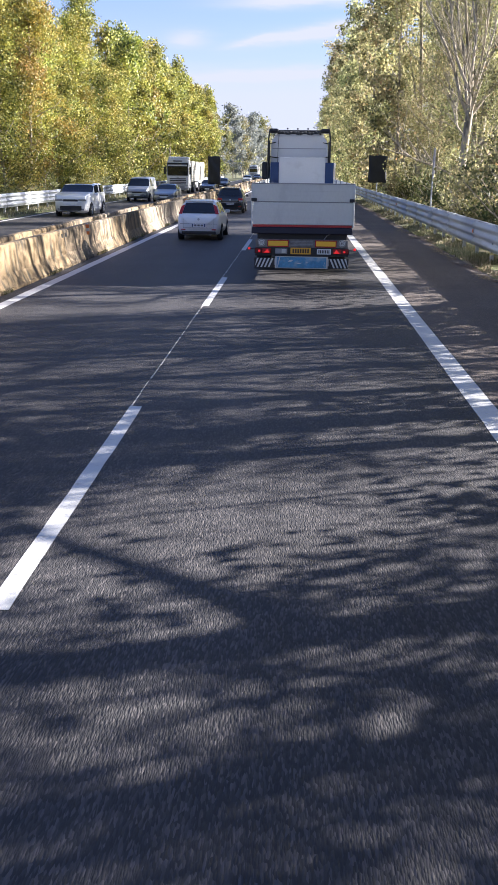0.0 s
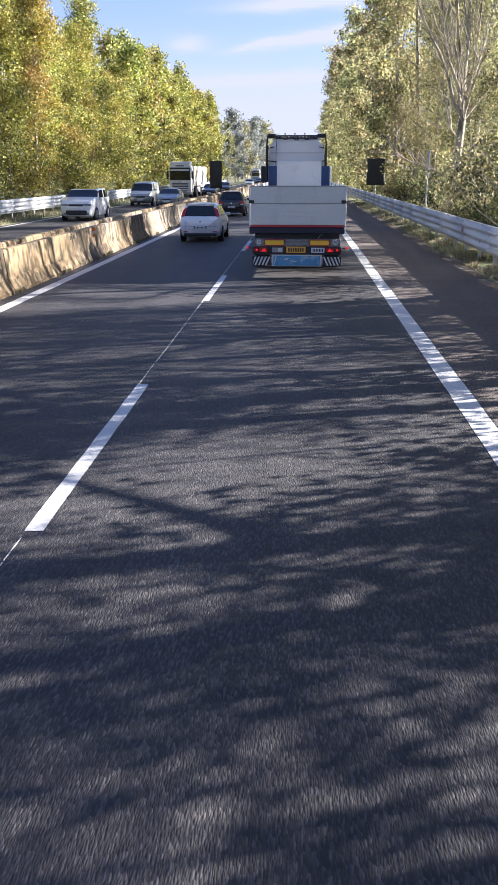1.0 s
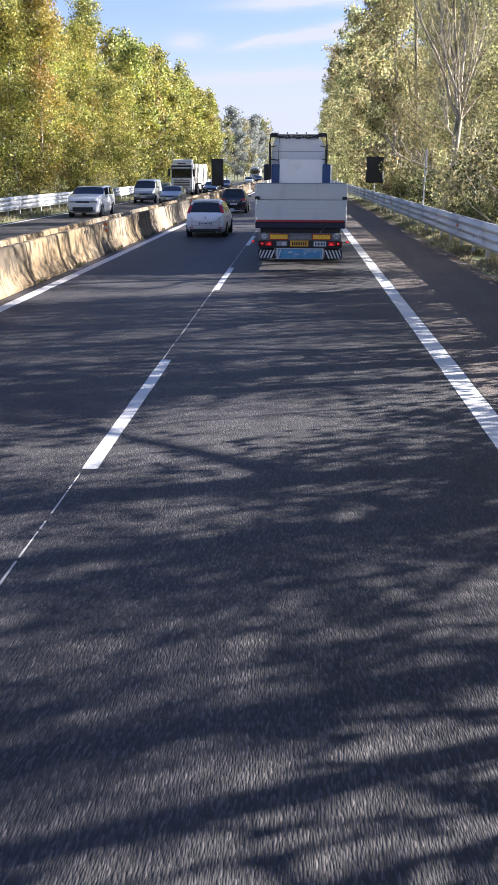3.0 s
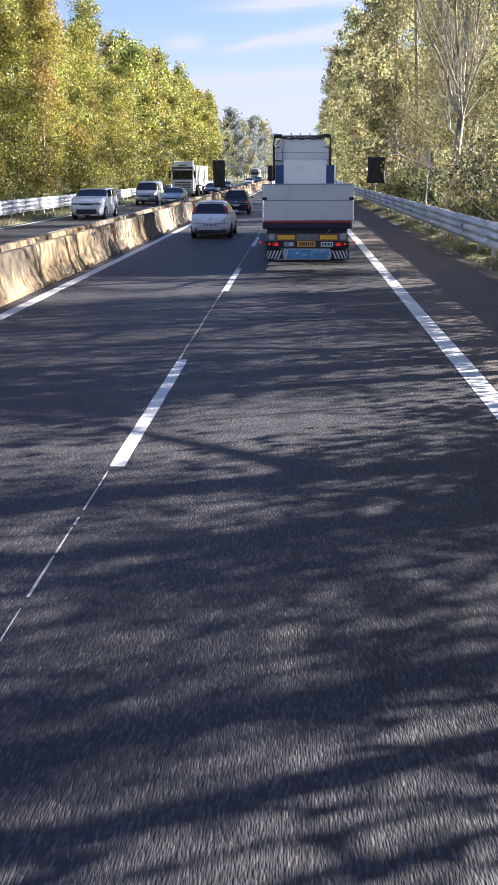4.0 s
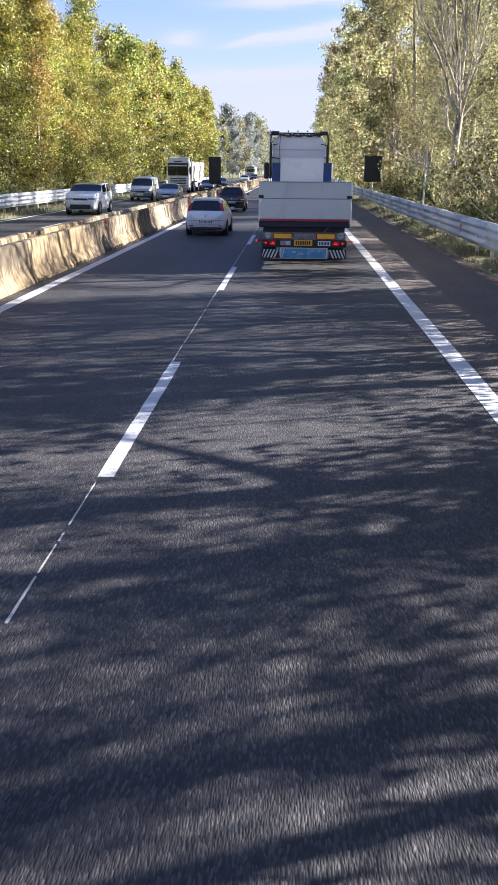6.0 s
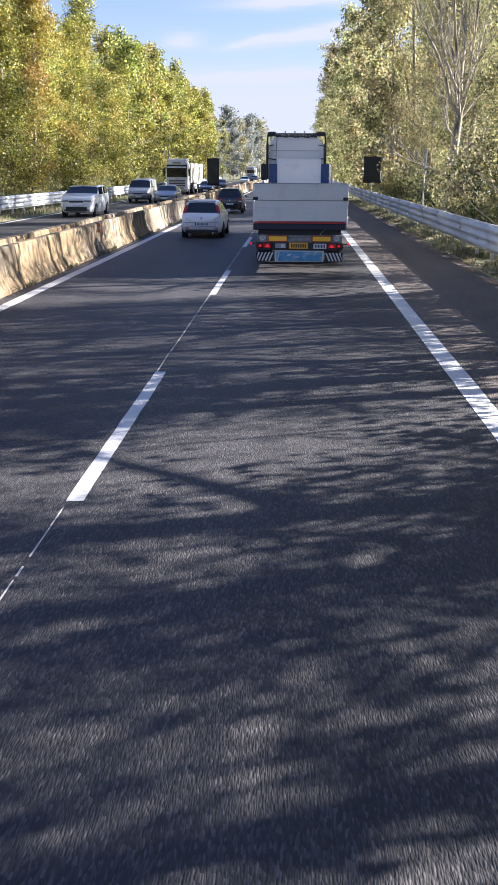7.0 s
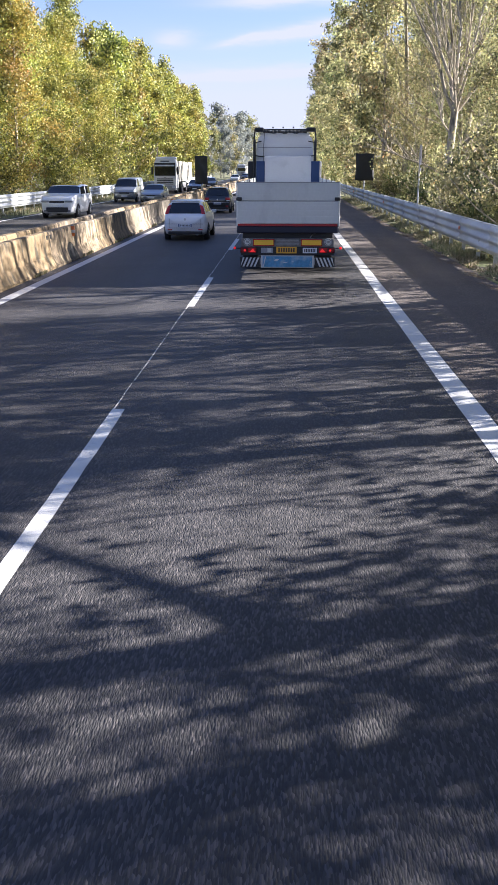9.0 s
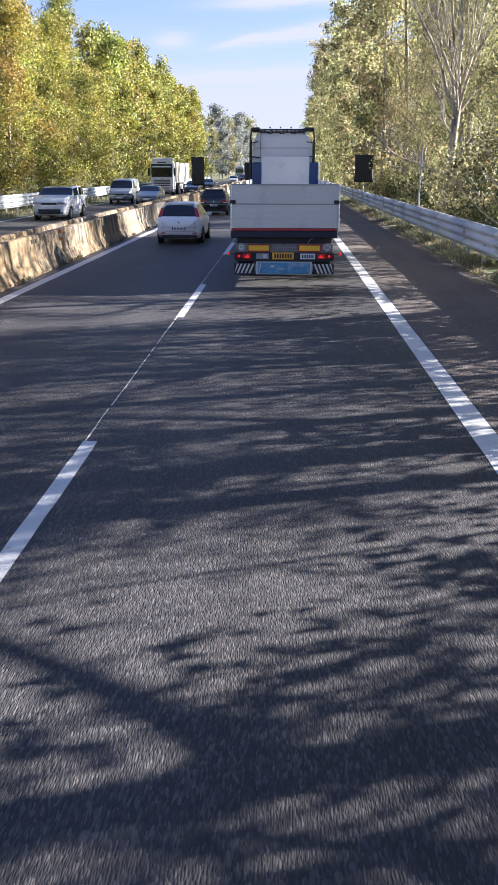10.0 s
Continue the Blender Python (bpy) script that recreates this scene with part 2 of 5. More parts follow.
def add_drips(m, color, per_metre, reach, amount):
    """Dark runs of dirt that start at the top edge and end at uneven heights; they differ from unit to unit."""
    n, l = m.node_tree.nodes, m.node_tree.links
    b = n["Principled BSDF"]
    under = b.inputs["Base Color"].links[0].from_socket
    tc, info, sep = n.new("ShaderNodeTexCoord"), n.new("ShaderNodeObjectInfo"), n.new("ShaderNodeSeparateXYZ")
    l.new(tc.outputs["Object"], sep.inputs[0])

    def calc(op, a, b_=0.0, c=0.0):
        q = n.new("ShaderNodeMath")
        q.operation = op
        for i, v in enumerate((a, b_, c)):
            if isinstance(v, (int, float)):
                q.inputs[i].default_value = v
            else:
                l.new(v, q.inputs[i])
        return q.outputs[0]

    along = n.new("ShaderNodeCombineXYZ")
    l.new(calc("MULTIPLY", sep.outputs["Y"], per_metre), along.inputs["X"])
    l.new(calc("MULTIPLY", info.outputs["Random"], 90.0), along.inputs["Y"])
    l.new(calc("MULTIPLY", sep.outputs["Z"], 0.35), along.inputs["Z"])
    runs = n.new("ShaderNodeTexNoise")
    runs.inputs["Scale"].default_value, runs.inputs["Detail"].default_value, runs.inputs["Roughness"].default_value = 1.0, 5, 0.7
    l.new(along.outputs[0], runs.inputs["Vector"])
    dirty = calc("MULTIPLY_ADD", calc("FRACT", calc("MULTIPLY", info.outputs["Random"], 13.7)), 0.34, -0.26)
    depth = calc("MULTIPLY", calc("ADD", calc("SUBTRACT", runs.outputs["Fac"], 0.42), dirty), reach)
    edge = n.new("ShaderNodeMapRange")
    edge.interpolation_type = "SMOOTHSTEP"
    edge.inputs["From Min"].default_value, edge.inputs["From Max"].default_value = -0.12, 0.22
    l.new(calc("SUBTRACT", depth, calc("SUBTRACT", 1.0, sep.outputs["Z"])), edge.inputs["Value"])
    mix = n.new("ShaderNodeMix")
    mix.data_type = "RGBA"
    mix.inputs["B"].default_value = (*color, 1)
    l.new(under, mix.inputs["A"])
    l.new(calc("MULTIPLY", edge.outputs[0], amount), mix.inputs["Factor"])
    l.new(mix.outputs["Result"], b.inputs["Base Color"])


add_drips(CONCRETE, (0.050, 0.042, 0.030), 4.5, 4.5, 0.80)
ZINC = material("galvanised_steel", (0.48, 0.50, 0.52), 0.55, 0.2, 0.12, 1.5, 30, bump=0.03, bump_scale=30, random_tint=0.10,
                dirt=(0.27, 0.26, 0.24), dirt_scale=1.4, dirt_low=0.58, dirt_high=0.85, streak=(1, 0.25, 1))
BARK = material("pale_bark", (0.38, 0.33, 0.25), 0.9, spread=0.3, scale=2.5, grain=25, bump=0.7, bump_scale=18,
                dirt=(0.12, 0.105, 0.08), dirt_scale=3.0, dirt_low=0.5, dirt_high=0.65, streak=(1, 1, 0.35))
LEAF_RIGHT = leaves("autumn_leaves", [(0.0, (0.086, 0.100, 0.049)), (1.0, (0.392, 0.262, 0.110)), (0.35, (0.270, 0.258, 0.112)),
                                      (0.7, (0.424, 0.394, 0.188)), (0.92, (0.502, 0.458, 0.236))], 0.6)
LEAF_LEFT = leaves("yellow_green_leaves", [(0.0, (0.052, 0.064, 0.018)), (1.0, (0.490, 0.340, 0.066)), (0.4, (0.272, 0.270, 0.053)),
                                           (0.75, (0.465, 0.408, 0.083)), (0.92, (0.560, 0.484, 0.127))], 0.24)
LEAF_ORANGE = leaves("orange_leaves", [(0.0, (0.120, 0.116, 0.028)), (1.0, (0.490, 0.315, 0.060)), (0.4, (0.300, 0.274, 0.056)), (0.75, (0.450, 0.390, 0.080))], 0.35)
# distant foliage: air haze is mixed into both leaf colours
LEAF_GREY_HAZE = leaves("hazed_grey_green_leaves", [(0.0, (0.183, 0.208, 0.203)), (1.0, (0.365, 0.360, 0.301)), (0.5, (0.263, 0.280, 0.251))], 0.35, 0.8)
LEAF_FAR_HAZE = leaves("hazed_far_green_leaves", [(0.0, (0.131, 0.138, 0.071)), (1.0, (0.379, 0.323, 0.147)), (0.5, (0.250, 0.240, 0.114))], 0.35, 0.8)
LEAF_BUSH = leaves("bush_leaves", [(0.0, (0.037, 0.058, 0.018)), (1.0, (0.161, 0.131, 0.046)), (0.5, (0.073, 0.091, 0.026))], 0.3)
BLADES = leaves("grass_blades", [(0.0, (0.101, 0.111, 0.041)), (1.0, (0.390, 0.308, 0.226)), (0.5, (0.222, 0.206, 0.108))], 0.4)
DRY_LEAF = leaves("dry_leaves", [(0.0, (0.14, 0.09, 0.045)), (1.0, (0.36, 0.29, 0.17)), (0.5, (0.24, 0.17, 0.085))], 0.15, 0.8)
WHITE = material("white_paint", (0.72, 0.72, 0.715), 0.35, spread=0.05, scale=1.2, grain=20, coat=0.3,
                 dirt=(0.45, 0.44, 0.42), dirt_scale=1.1, dirt_low=0.58, dirt_high=0.85)
PANEL = material("pale_dropside_paint", (0.62, 0.628, 0.60), 0.45, spread=0.06, scale=1.0, grain=18, bump=0.03, bump_scale=12,
                 dirt=(0.40, 0.40, 0.40), dirt_scale=1.5, dirt_low=0.55, dirt_high=0.85, streak=(1, 1, 0.6))
CREAM = material("cream_paint", (0.62, 0.58, 0.49), 0.45, spread=0.08, scale=1.2, dirt=(0.40, 0.36, 0.28), dirt_scale=1.3, dirt_low=0.55, dirt_high=0.8, streak=(1, 1, 0.4))
BLUE = material("dark_blue_paint", (0.005, 0.040, 0.145), 0.45, spread=0.15, coat=0.15)
NAVY = material("navy_steel", (0.008, 0.010, 0.028), 0.5, spread=0.2)
RED = material("red_trim", (0.36, 0.02, 0.022), 0.45, spread=0.1)
RED_LAMP = lit("red_lamp", (0.80, 0.02, 0.02), 0.16)
RED_DARK = material("dark_red_lens", (0.16, 0.010, 0.012), 0.2, spread=0.05, coat=0.5)
STEEL_DULL = material("dull_steel", (0.20, 0.19, 0.185), 0.55, 0.3, spread=0.3, scale=5, grain=40, dirt=(0.09, 0.08, 0.07), dirt_scale=7, dirt_low=0.5, dirt_high=0.7)
RED_GLASS = material("red_reflector", (0.42, 0.02, 0.02), 0.2, spread=0.05, coat=0.5)
AMBER = material("amber_reflector", (0.92, 0.52, 0.03), 0.4, spread=0.05)
ORANGE = material("orange_reflector", (0.75, 0.20, 0.04), 0.4, spread=0.08)
GREY = material("grey_steel", (0.32, 0.32, 0.33), 0.5, 0.3, spread=0.15)
DARK = material("dark_plastic", (0.018, 0.018, 0.02), 0.55, spread=0.2)
# dark colour stands in for the shade inside a drain recess
DRAIN_SHADE = material("painted_drain_shade", (0.035, 0.032, 0.028), 0.8, spread=0.4, scale=3, grain=30, bump=0.4, dirt=(0.12, 0.10, 0.07), dirt_scale=3.0, dirt_low=0.55, dirt_high=0.75)
NET = material("dark_net", (0.05, 0.05, 0.05), 0.9, spread=0.5, scale=9, grain=40, bump=0.6, bump_scale=30)
RUBBER = material("tyre_rubber", (0.018, 0.018, 0.018), 0.85, spread=0.2, bump=0.3)
ALLOY = material("alloy_rim", (0.45, 0.46, 0.48), 0.35, 0.8, spread=0.08)
STRIPE_WHITE = material("stripe_white", (0.62, 0.62, 0.60), 0.5, spread=0.08)
SKYBLUE = material("pale_blue_flap", (0.10, 0.30, 0.50), 0.5, spread=0.3, scale=4, grain=14, dirt=(0.35, 0.45, 0.52), dirt_scale=5, dirt_low=0.5, dirt_high=0.7)
BLACKBAG = material("black_plastic_sheet", (0.016, 0.018, 0.023), 0.42, spread=0.2, bump=0.5, bump_scale=9)
GLASS = material("tinted_glass", (0.012, 0.015, 0.018), 0.06, spread=0.02, coat=0.6)
CAR_WHITE = material("car_white", (0.86, 0.86, 0.85), 0.3, spread=0.03, coat=0.4)
CAR_GREY = material("car_dark_grey", (0.035, 0.040, 0.045), 0.3, 0.3, spread=0.06, coat=0.8)
CAR_BLACK = material("car_black", (0.012, 0.013, 0.016), 0.25, 0.1, spread=0.06, coat=0.9)
CAR_SILVER = material("car_silver", (0.42, 0.44, 0.46), 0.32, 0.6, spread=0.05, coat=0.6)
LAMP_GLASS = material("lamp_glass", (0.75, 0.77, 0.80), 0.12, 0.2, spread=0.05, coat=0.8)
HEAD_GLASS = material("headlamp_glass", (0.20, 0.21, 0.23), 0.1, 0.0, spread=0.05, coat=0.9)
PLATE = material("number_plate", (0.75, 0.76, 0.78), 0.4, spread=0.03)
PLATE_ORANGE = material("orange_plate", (0.78, 0.40, 0.03), 0.4, spread=0.06)


# ---------- mesh helpers ----------
def mesh_of(name, bm, mat, smooth=False):
    me = bpy.data.meshes.new(name)
    bmesh.ops.recalc_face_normals(bm, faces=bm.faces[:])
    bm.to_mesh(me)
    bm.free()
    me.materials.append(mat)
    if smooth:
        me.polygons.foreach_set("use_smooth", [True] * len(me.polygons))
    return me


def part(name, bm, mat, parent=None, label="", smooth=False):
    """Links a bmesh as one mesh object under a thing or a part."""
    ob = new(name, mesh_of(name, bm, mat, smooth))
    ob.parent = parent
    return tagged(ob, label)


def thing(name, m, label, category, group="", kind=""):
    ob = new(name)
    ob.matrix_basis = m
    return tagged(ob, label, category, group, kind)


def box(bm, x0, x1, y0, y1, z0, z1, bevel=0.0, seg=1):
    v = bmesh.ops.create_cube(bm, size=1.0)["verts"]
    for p in v:
        p.co = ((x0 + x1) / 2 + p.co.x * (x1 - x0), (y0 + y1) / 2 + p.co.y * (y1 - y0), (z0 + z1) / 2 + p.co.z * (z1 - z0))
    if bevel:
        e = list({e for p in v for e in p.link_edges})
        bmesh.ops.bevel(bm, geom=e, offset=bevel, segments=seg, affect="EDGES", profile=0.5)
    return bm


def boxed(*a, **k):
    return box(bmesh.new(), *a, **k)


def tube(bm, a, b, r0, r1, seg=8, caps=True):
    a, b = Vector(a), Vector(b)
    q = (b - a).to_track_quat("Z", "Y")
    rings = []
    for c, r in ((a, r0), (b, r1)):
        rings.append([bm.verts.new(c + q @ Vector((r * math.cos(2 * math.pi * i / seg), r * math.sin(2 * math.pi * i / seg), 0))) for i in range(seg)])
    for i in range(seg):
        bm.faces.new((rings[0][i], rings[0][(i + 1) % seg], rings[1][(i + 1) % seg], rings[1][i]))
    if caps:
        bm.faces.new(rings[0][::-1])
        bm.faces.new(rings[1])
    return bm


def lathe(bm, profile, seg=24, axis="x", center=(0, 0, 0)):
    """Turns (along, radius) pairs round an axis."""
    rings = []
    for along, r in profile:
        ring = []
        for i in range(seg):
            c, s = r * math.cos(2 * math.pi * i / seg), r * math.sin(2 * math.pi * i / seg)
            p = (along, c, s) if axis == "x" else (c, along, s) if axis == "y" else (c, s, along)
            ring.append(bm.verts.new(Vector(p) + Vector(center)))
        rings.append(ring)
    for a, b in zip(rings, rings[1:]):
        for i in range(seg):
            bm.faces.new((a[i], a[(i + 1) % seg], b[(i + 1) % seg], b[i]))
    return bm


def prism(bm, outline, y0, y1, taper=0.0):
    """An outline of (x, z) pairs drawn out along y."""
    a = [bm.verts.new((x, y0, z)) for x, z in outline]
    b = [bm.verts.new((x, y1, z)) for x, z in outline]
    n = len(outline)
    for i in range(n):
        bm.faces.new((a[i], a[(i + 1) % n], b[(i + 1) % n], b[i]))
    bm.faces.new(a[::-1])
    bm.faces.new(b)
    return bm


def strip(bm, outline, y0, y1):
    """An open outline of (x, z) pairs drawn out along y."""
    a = [bm.verts.new((x, y0, z)) for x, z in outline]
    b = [bm.verts.new((x, y1, z)) for x, z in outline]
    for i in range(len(outline) - 1):
        bm.faces.new((a[i], a[i + 1], b[i + 1], b[i]))
    return bm


def setting(name, bm, mat, label, category):
    return tagged(part(name, bm, mat), label, category, kind="structure")


# ---------- ground and roads ----------
PROFILE = [(-1800, -1.0), (-300, -1.0), (-60, -0.6), (-30, -0.4), (-22, -0.25), (-18.5, 0.02), (-16.2, 0.04), (-15.55, -0.02), (-15.4, -0.09),
           (5.06, -0.09), (5.2, -0.002), (5.5, 0.05), (6.4, 0.06), (8.0, -0.25), (12, -0.8), (30, -1.0), (300, -1.0), (1800, -1.0)]
gbm = bmesh.new()
g_rows = []
for gy in [-600, -200, -60] + list(range(-40, 240, 4)) + [260, 300, 360, 450, 600, 900, 1500, 3200]:
    ring = []
    for gx, gz in PROFILE:
        wob = 0.0 if -15.5 < gx < 5.1 else 0.05 * noise.noise((gx * 0.4, gy * 0.23, 0.0))
        edge = 0.10 * noise.noise((gx, gy * 0.6, 5.0)) if abs(gx) < 17 and wob else 0.0
        ring.append(gbm.verts.new((gx + edge, gy, gz + wob)))
    g_rows.append(ring)
for ra, rb in zip(g_rows, g_rows[1:]):
    for i in range(len(ra) - 1):
        gbm.faces.new((ra[i], ra[i + 1], rb[i + 1], rb[i]))
setting("ground", gbm, GRASS_SOIL, "dry grassy soil beside the road", "ground")
FAR_END = 1500
setting("road", boxed(-6.42, 2.40, -60, FAR_END, -0.25, 0.0), ROAD, "dark fresh asphalt carriageway with two lanes", "road")
setting("hard_shoulder", boxed(2.40, 5.16, -60, FAR_END, -0.25, -0.003), SHOULDER, "brownish older asphalt shoulder beside the lanes", "road")
setting("median", boxed(-8.30, -6.42, -60, FAR_END, -0.25, -0.012), SHOULDER, "narrow paved median under the concrete barriers", "road")
setting("opposite_road", boxed(-15.45, -8.30, -60, FAR_END, -0.25, 0.0), ROAD, "asphalt carriageway for oncoming traffic", "road")


def edge_line(x0, x1, label):
    bm = bmesh.new()
    rows_ = []
    ys = [-20 + 0.5 * i for i in range(240)] + [100 + 20 * i for i in range(60)]
    for i, yy in enumerate(ys):
        j = 0.012 * noise.noise((x0, yy * 1.7, 0)), 0.012 * noise.noise((x1, yy * 1.7, 3))
        rows_.append([bm.verts.new((x0 + j[0], yy, 0.004)), bm.verts.new((x1 + j[1], yy, 0.004))])
    for a, b in zip(rows_, rows_[1:]):
        bm.faces.new((a[0], a[1], b[1], b[0]))
    return setting("edge_line", bm, PAINT, label, "road marking")


edge_line(2.09, 2.37, "solid white painted line along the shoulder").location.z = 0.0
edge_line(-6.01, -5.75, "solid white painted line along the median")
edge_line(-8.85, -8.65, "solid white painted line along the median")
edge_line(-15.15, -14.93, "solid white painted line along the far verge")


def dash_mesh(width, length):
    bm = bmesh.new()
    n = 12
    rows_ = []
    for i in range(n + 1):
        yy = length * i / n
        w0, w1 = (random.uniform(-0.006, 0.006) for _ in range(2))
        rows_.append([bm.verts.new((-width / 2 + w0, yy, 0)), bm.verts.new((width / 2 + w1, yy, 0))])
    for a, b in zip(rows_, rows_[1:]):
        bm.faces.new((a[0], a[1], b[1], b[0]))
    return mesh_of("lane_dash", bm, PAINT)


dash = dash_mesh(0.15, 4.85)
for k in range(-1, 24):
    d = tagged(new("lane_dash", dash), "white painted dash between the lanes", "road marking", "lane dashes", "structure")
    d.location = (-1.845, 6.92 + 12.58 * k, 0.004)
    d = tagged(new("lane_dash", dash), "white painted dash between the oncoming lanes", "road marking", "oncoming lane dashes", "structure")
    d.location = (-11.75, 2.0 + 12.58 * k, 0.004)
jb = bmesh.new()
yy = -14.0
while yy < 60:
    ln = random.uniform(0.06, 0.7)
    w = random.uniform(0.006, 0.013)
    cx = -1.90 + 0.012 * noise.noise((0, yy * 0.6, 7))
    vs = [jb.verts.new(p) for p in ((cx - w, yy, 0.003), (cx + w, yy, 0.003), (cx + w * 0.7, yy + ln, 0.003), (cx - w * 0.8, yy + ln, 0.003))]
    jb.faces.new(vs)
    yy += ln + random.choice((0.02, 0.03, 0.05, 0.15))
setting("paving_joint", jb, JOINT, "thin pale broken joint along the middle of the road", "road joint")


# ---------- concrete barriers ----------
def barrier_mesh(seed, length=5.96):
    rnd = random.Random(seed)
    half = [(0.315, 0.0), (0.315, 0.075), (0.30, 0.09), (0.20, 0.325), (0.175, 0.37), (0.105, 0.94), (0.09, 0.985), (0.075, 1.0)]
    outline = half + [(-x, z) for x, z in reversed(half)]
    bm = bmesh.new()
    ys = [0, 0.025, 0.06] + [0.5 * i for i in range(1, 12)] + [length - 0.06, length - 0.025, length]
    rings = []
    for yy in ys:
        inset = 0.02 if yy in (0, length) else 0.006 if yy in (0.025, length - 0.025) else 0.0
        ring = []
        for x, z in outline:
            j = 0.007 * noise.noise((x * 7 + seed * 3.1, yy * 2.3, z * 5)) if z > 0.05 else 0
            ring.append(bm.verts.new((x - math.copysign(inset, x) + j, yy, max(0, z - (inset if z > 0.9 else 0) + j * 0.8))))
        rings.append(ring)
    n = len(outline)
    for a, b in zip(rings, rings[1:]):
        for i in range(n):
            bm.faces.new((a[i], a[(i + 1) % n], b[(i + 1) % n], b[i]))
    bm.faces.new(rings[0][::-1])
    bm.faces.new(rings[-1])
    return mesh_of("concrete_barrier", bm, CONCRETE)


BARRIERS = [barrier_mesh(s) for s in (1, 2, 3, 4)]


def drain_mesh():
    """A dark arch at a unit's foot, following its face: painted shade, no hollow."""
    bm, rows = bmesh.new(), []
    face = ((0.0, 0.315), (0.075, 0.315), (0.09, 0.30), (0.325, 0.20), (0.37, 0.175), (0.94, 0.105))
    for i in range(13):
        z = 0.004 + 0.046 * i
        half = 0.52 * math.sqrt(max(0.0, 1 - (z / 0.565) ** 2)) + 0.015
        x = next(xa + (xb - xa) * (z - za) / (zb - za) for (za, xa), (zb, xb) in zip(face, face[1:]) if z <= zb) + 0.009
        rows.append([bm.verts.new((x, 2.1 + half * k / 4, z)) for k in range(-4, 5)])
    for a, b in zip(rows, rows[1:]):
        for j in range(8):
            bm.faces.new((a[j], a[j + 1], b[j + 1], b[j]))
    return mesh_of("drain_mouth", bm, DRAIN_SHADE)


DRAIN = drain_mesh()
# dark box in place of the shaded lifting slot; no slot is cut
SLOT_BOX = mesh_of("dark_slot_box", boxed(-0.128, 0.128, 0.10, 0.24, 0.79, 0.91, 0.01), DARK)
for k in range(-4, 54):
    for row, bx in enumerate((-6.635, -7.36)):
        ob = new("concrete_barrier", BARRIERS[(k * 3 + row) % 4])
        flip = (k + row) % 2
        ob.matrix_basis = pose(bx + 0.02 * noise.noise((k, row, 2)), 2.4 + 6.0 * k + row * 2.1 + (5.96 if flip else 0), -0.012, 0, 0,
                               (180 if flip else 0) + random.uniform(-0.18, 0.18))
        tagged(ob, "stained tan concrete barrier unit on the median" if row == 0 else "stained concrete barrier unit behind the front row",
               "concrete barrier", "median barriers")
        if row == 0:
            slot_box = new("dark_slot_box", SLOT_BOX)
            slot_box.parent = ob
            if k % 4 == 0 and not flip:
                mouth = tagged(new("drain_mouth", DRAIN), "dark painted shade of a drain mouth")
                mouth.parent = ob


def delineator(y, x=-6.485, z=0.68):
    t = thing("delineator", pose(x, y, z), "small orange and white reflector post on the barrier", "reflector", "barrier reflectors")
    part("bracket", boxed(-0.03, 0.03, -0.012, 0.012, 0.0, 0.33, 0.004), GREY, t)
    part("top_reflector", boxed(-0.07, 0.07, -0.022, -0.012, 0.19, 0.30, 0.004), ORANGE, t, "orange reflector")
    part("middle_reflector", boxed(-0.07, 0.07, -0.021, -0.012, 0.10, 0.188, 0.004), STRIPE_WHITE, t, "white reflector")
    part("bottom_reflector", boxed(-0.07, 0.07, -0.022, -0.012, 0.0, 0.098, 0.004), ORANGE, t, "orange reflector")


for k in range(5):
    delineator(29.0 + 24 * k)


# ---------- steel guardrails ----------
def wave(x):
    """Triple-wave beam: (x, z) from the bottom lip to the top lip; x is the side of the road."""
    pts = []
    for i in range(25):
        u = i / 24
        pts.append((x * (0.06 + 0.040 * math.cos(u * 6 * math.pi + math.pi)), 0.37 + 0.75 * u))
    return pts


BEAM = 4.5
side_meshes = {}
for side in (1, -1):
    bm = strip(bmesh.new(), wave(-side), 0.0, BEAM + 0.28)
    bm.normal_update()
    bmesh.ops.solidify(bm, geom=bm.faces[:], thickness=0.006)
    for f in bm.faces:
        f.smooth = True
    beam = mesh_of("beam", bm, ZINC)
    bm = bmesh.new()
    box(bm, *sorted((0.10 * side, 0.108 * side)), -0.06, 0.06, -0.25, 1.10)
    box(bm, *sorted((0.108 * side, 0.20 * side)), -0.06, -0.052, -0.25, 1.10)
    box(bm, *sorted((0.108 * side, 0.20 * side)), 0.052, 0.06, -0.25, 1.10)
    post = mesh_of("post", bm, ZINC)
    bm = boxed(*sorted((0.005 * side, 0.10 * side)), -0.05, 0.05, 0.72, 0.92, 0.008)
    spacer = mesh_of("spacer", bm, ZINC)
    bm = prism(bmesh.new(), [(-0.03 * side, 0.36), (-0.03 * side, 0.45), (0.0, 0.475), (0.07 * side, 0.475), (0.07 * side, 0.34), (0.0, 0.34)], 0, BEAM - 0.01)
    rail = mesh_of("lower_rail", bm, ZINC)
    bm = boxed(*sorted((0.22 * side, 0.30 * side)), 0, BEAM - 0.01, 1.02, 1.10, 0.01)
    back_rail = mesh_of("back_rail", bm, ZINC)
    side_meshes[side] = (beam, post, spacer, rail, back_rail)


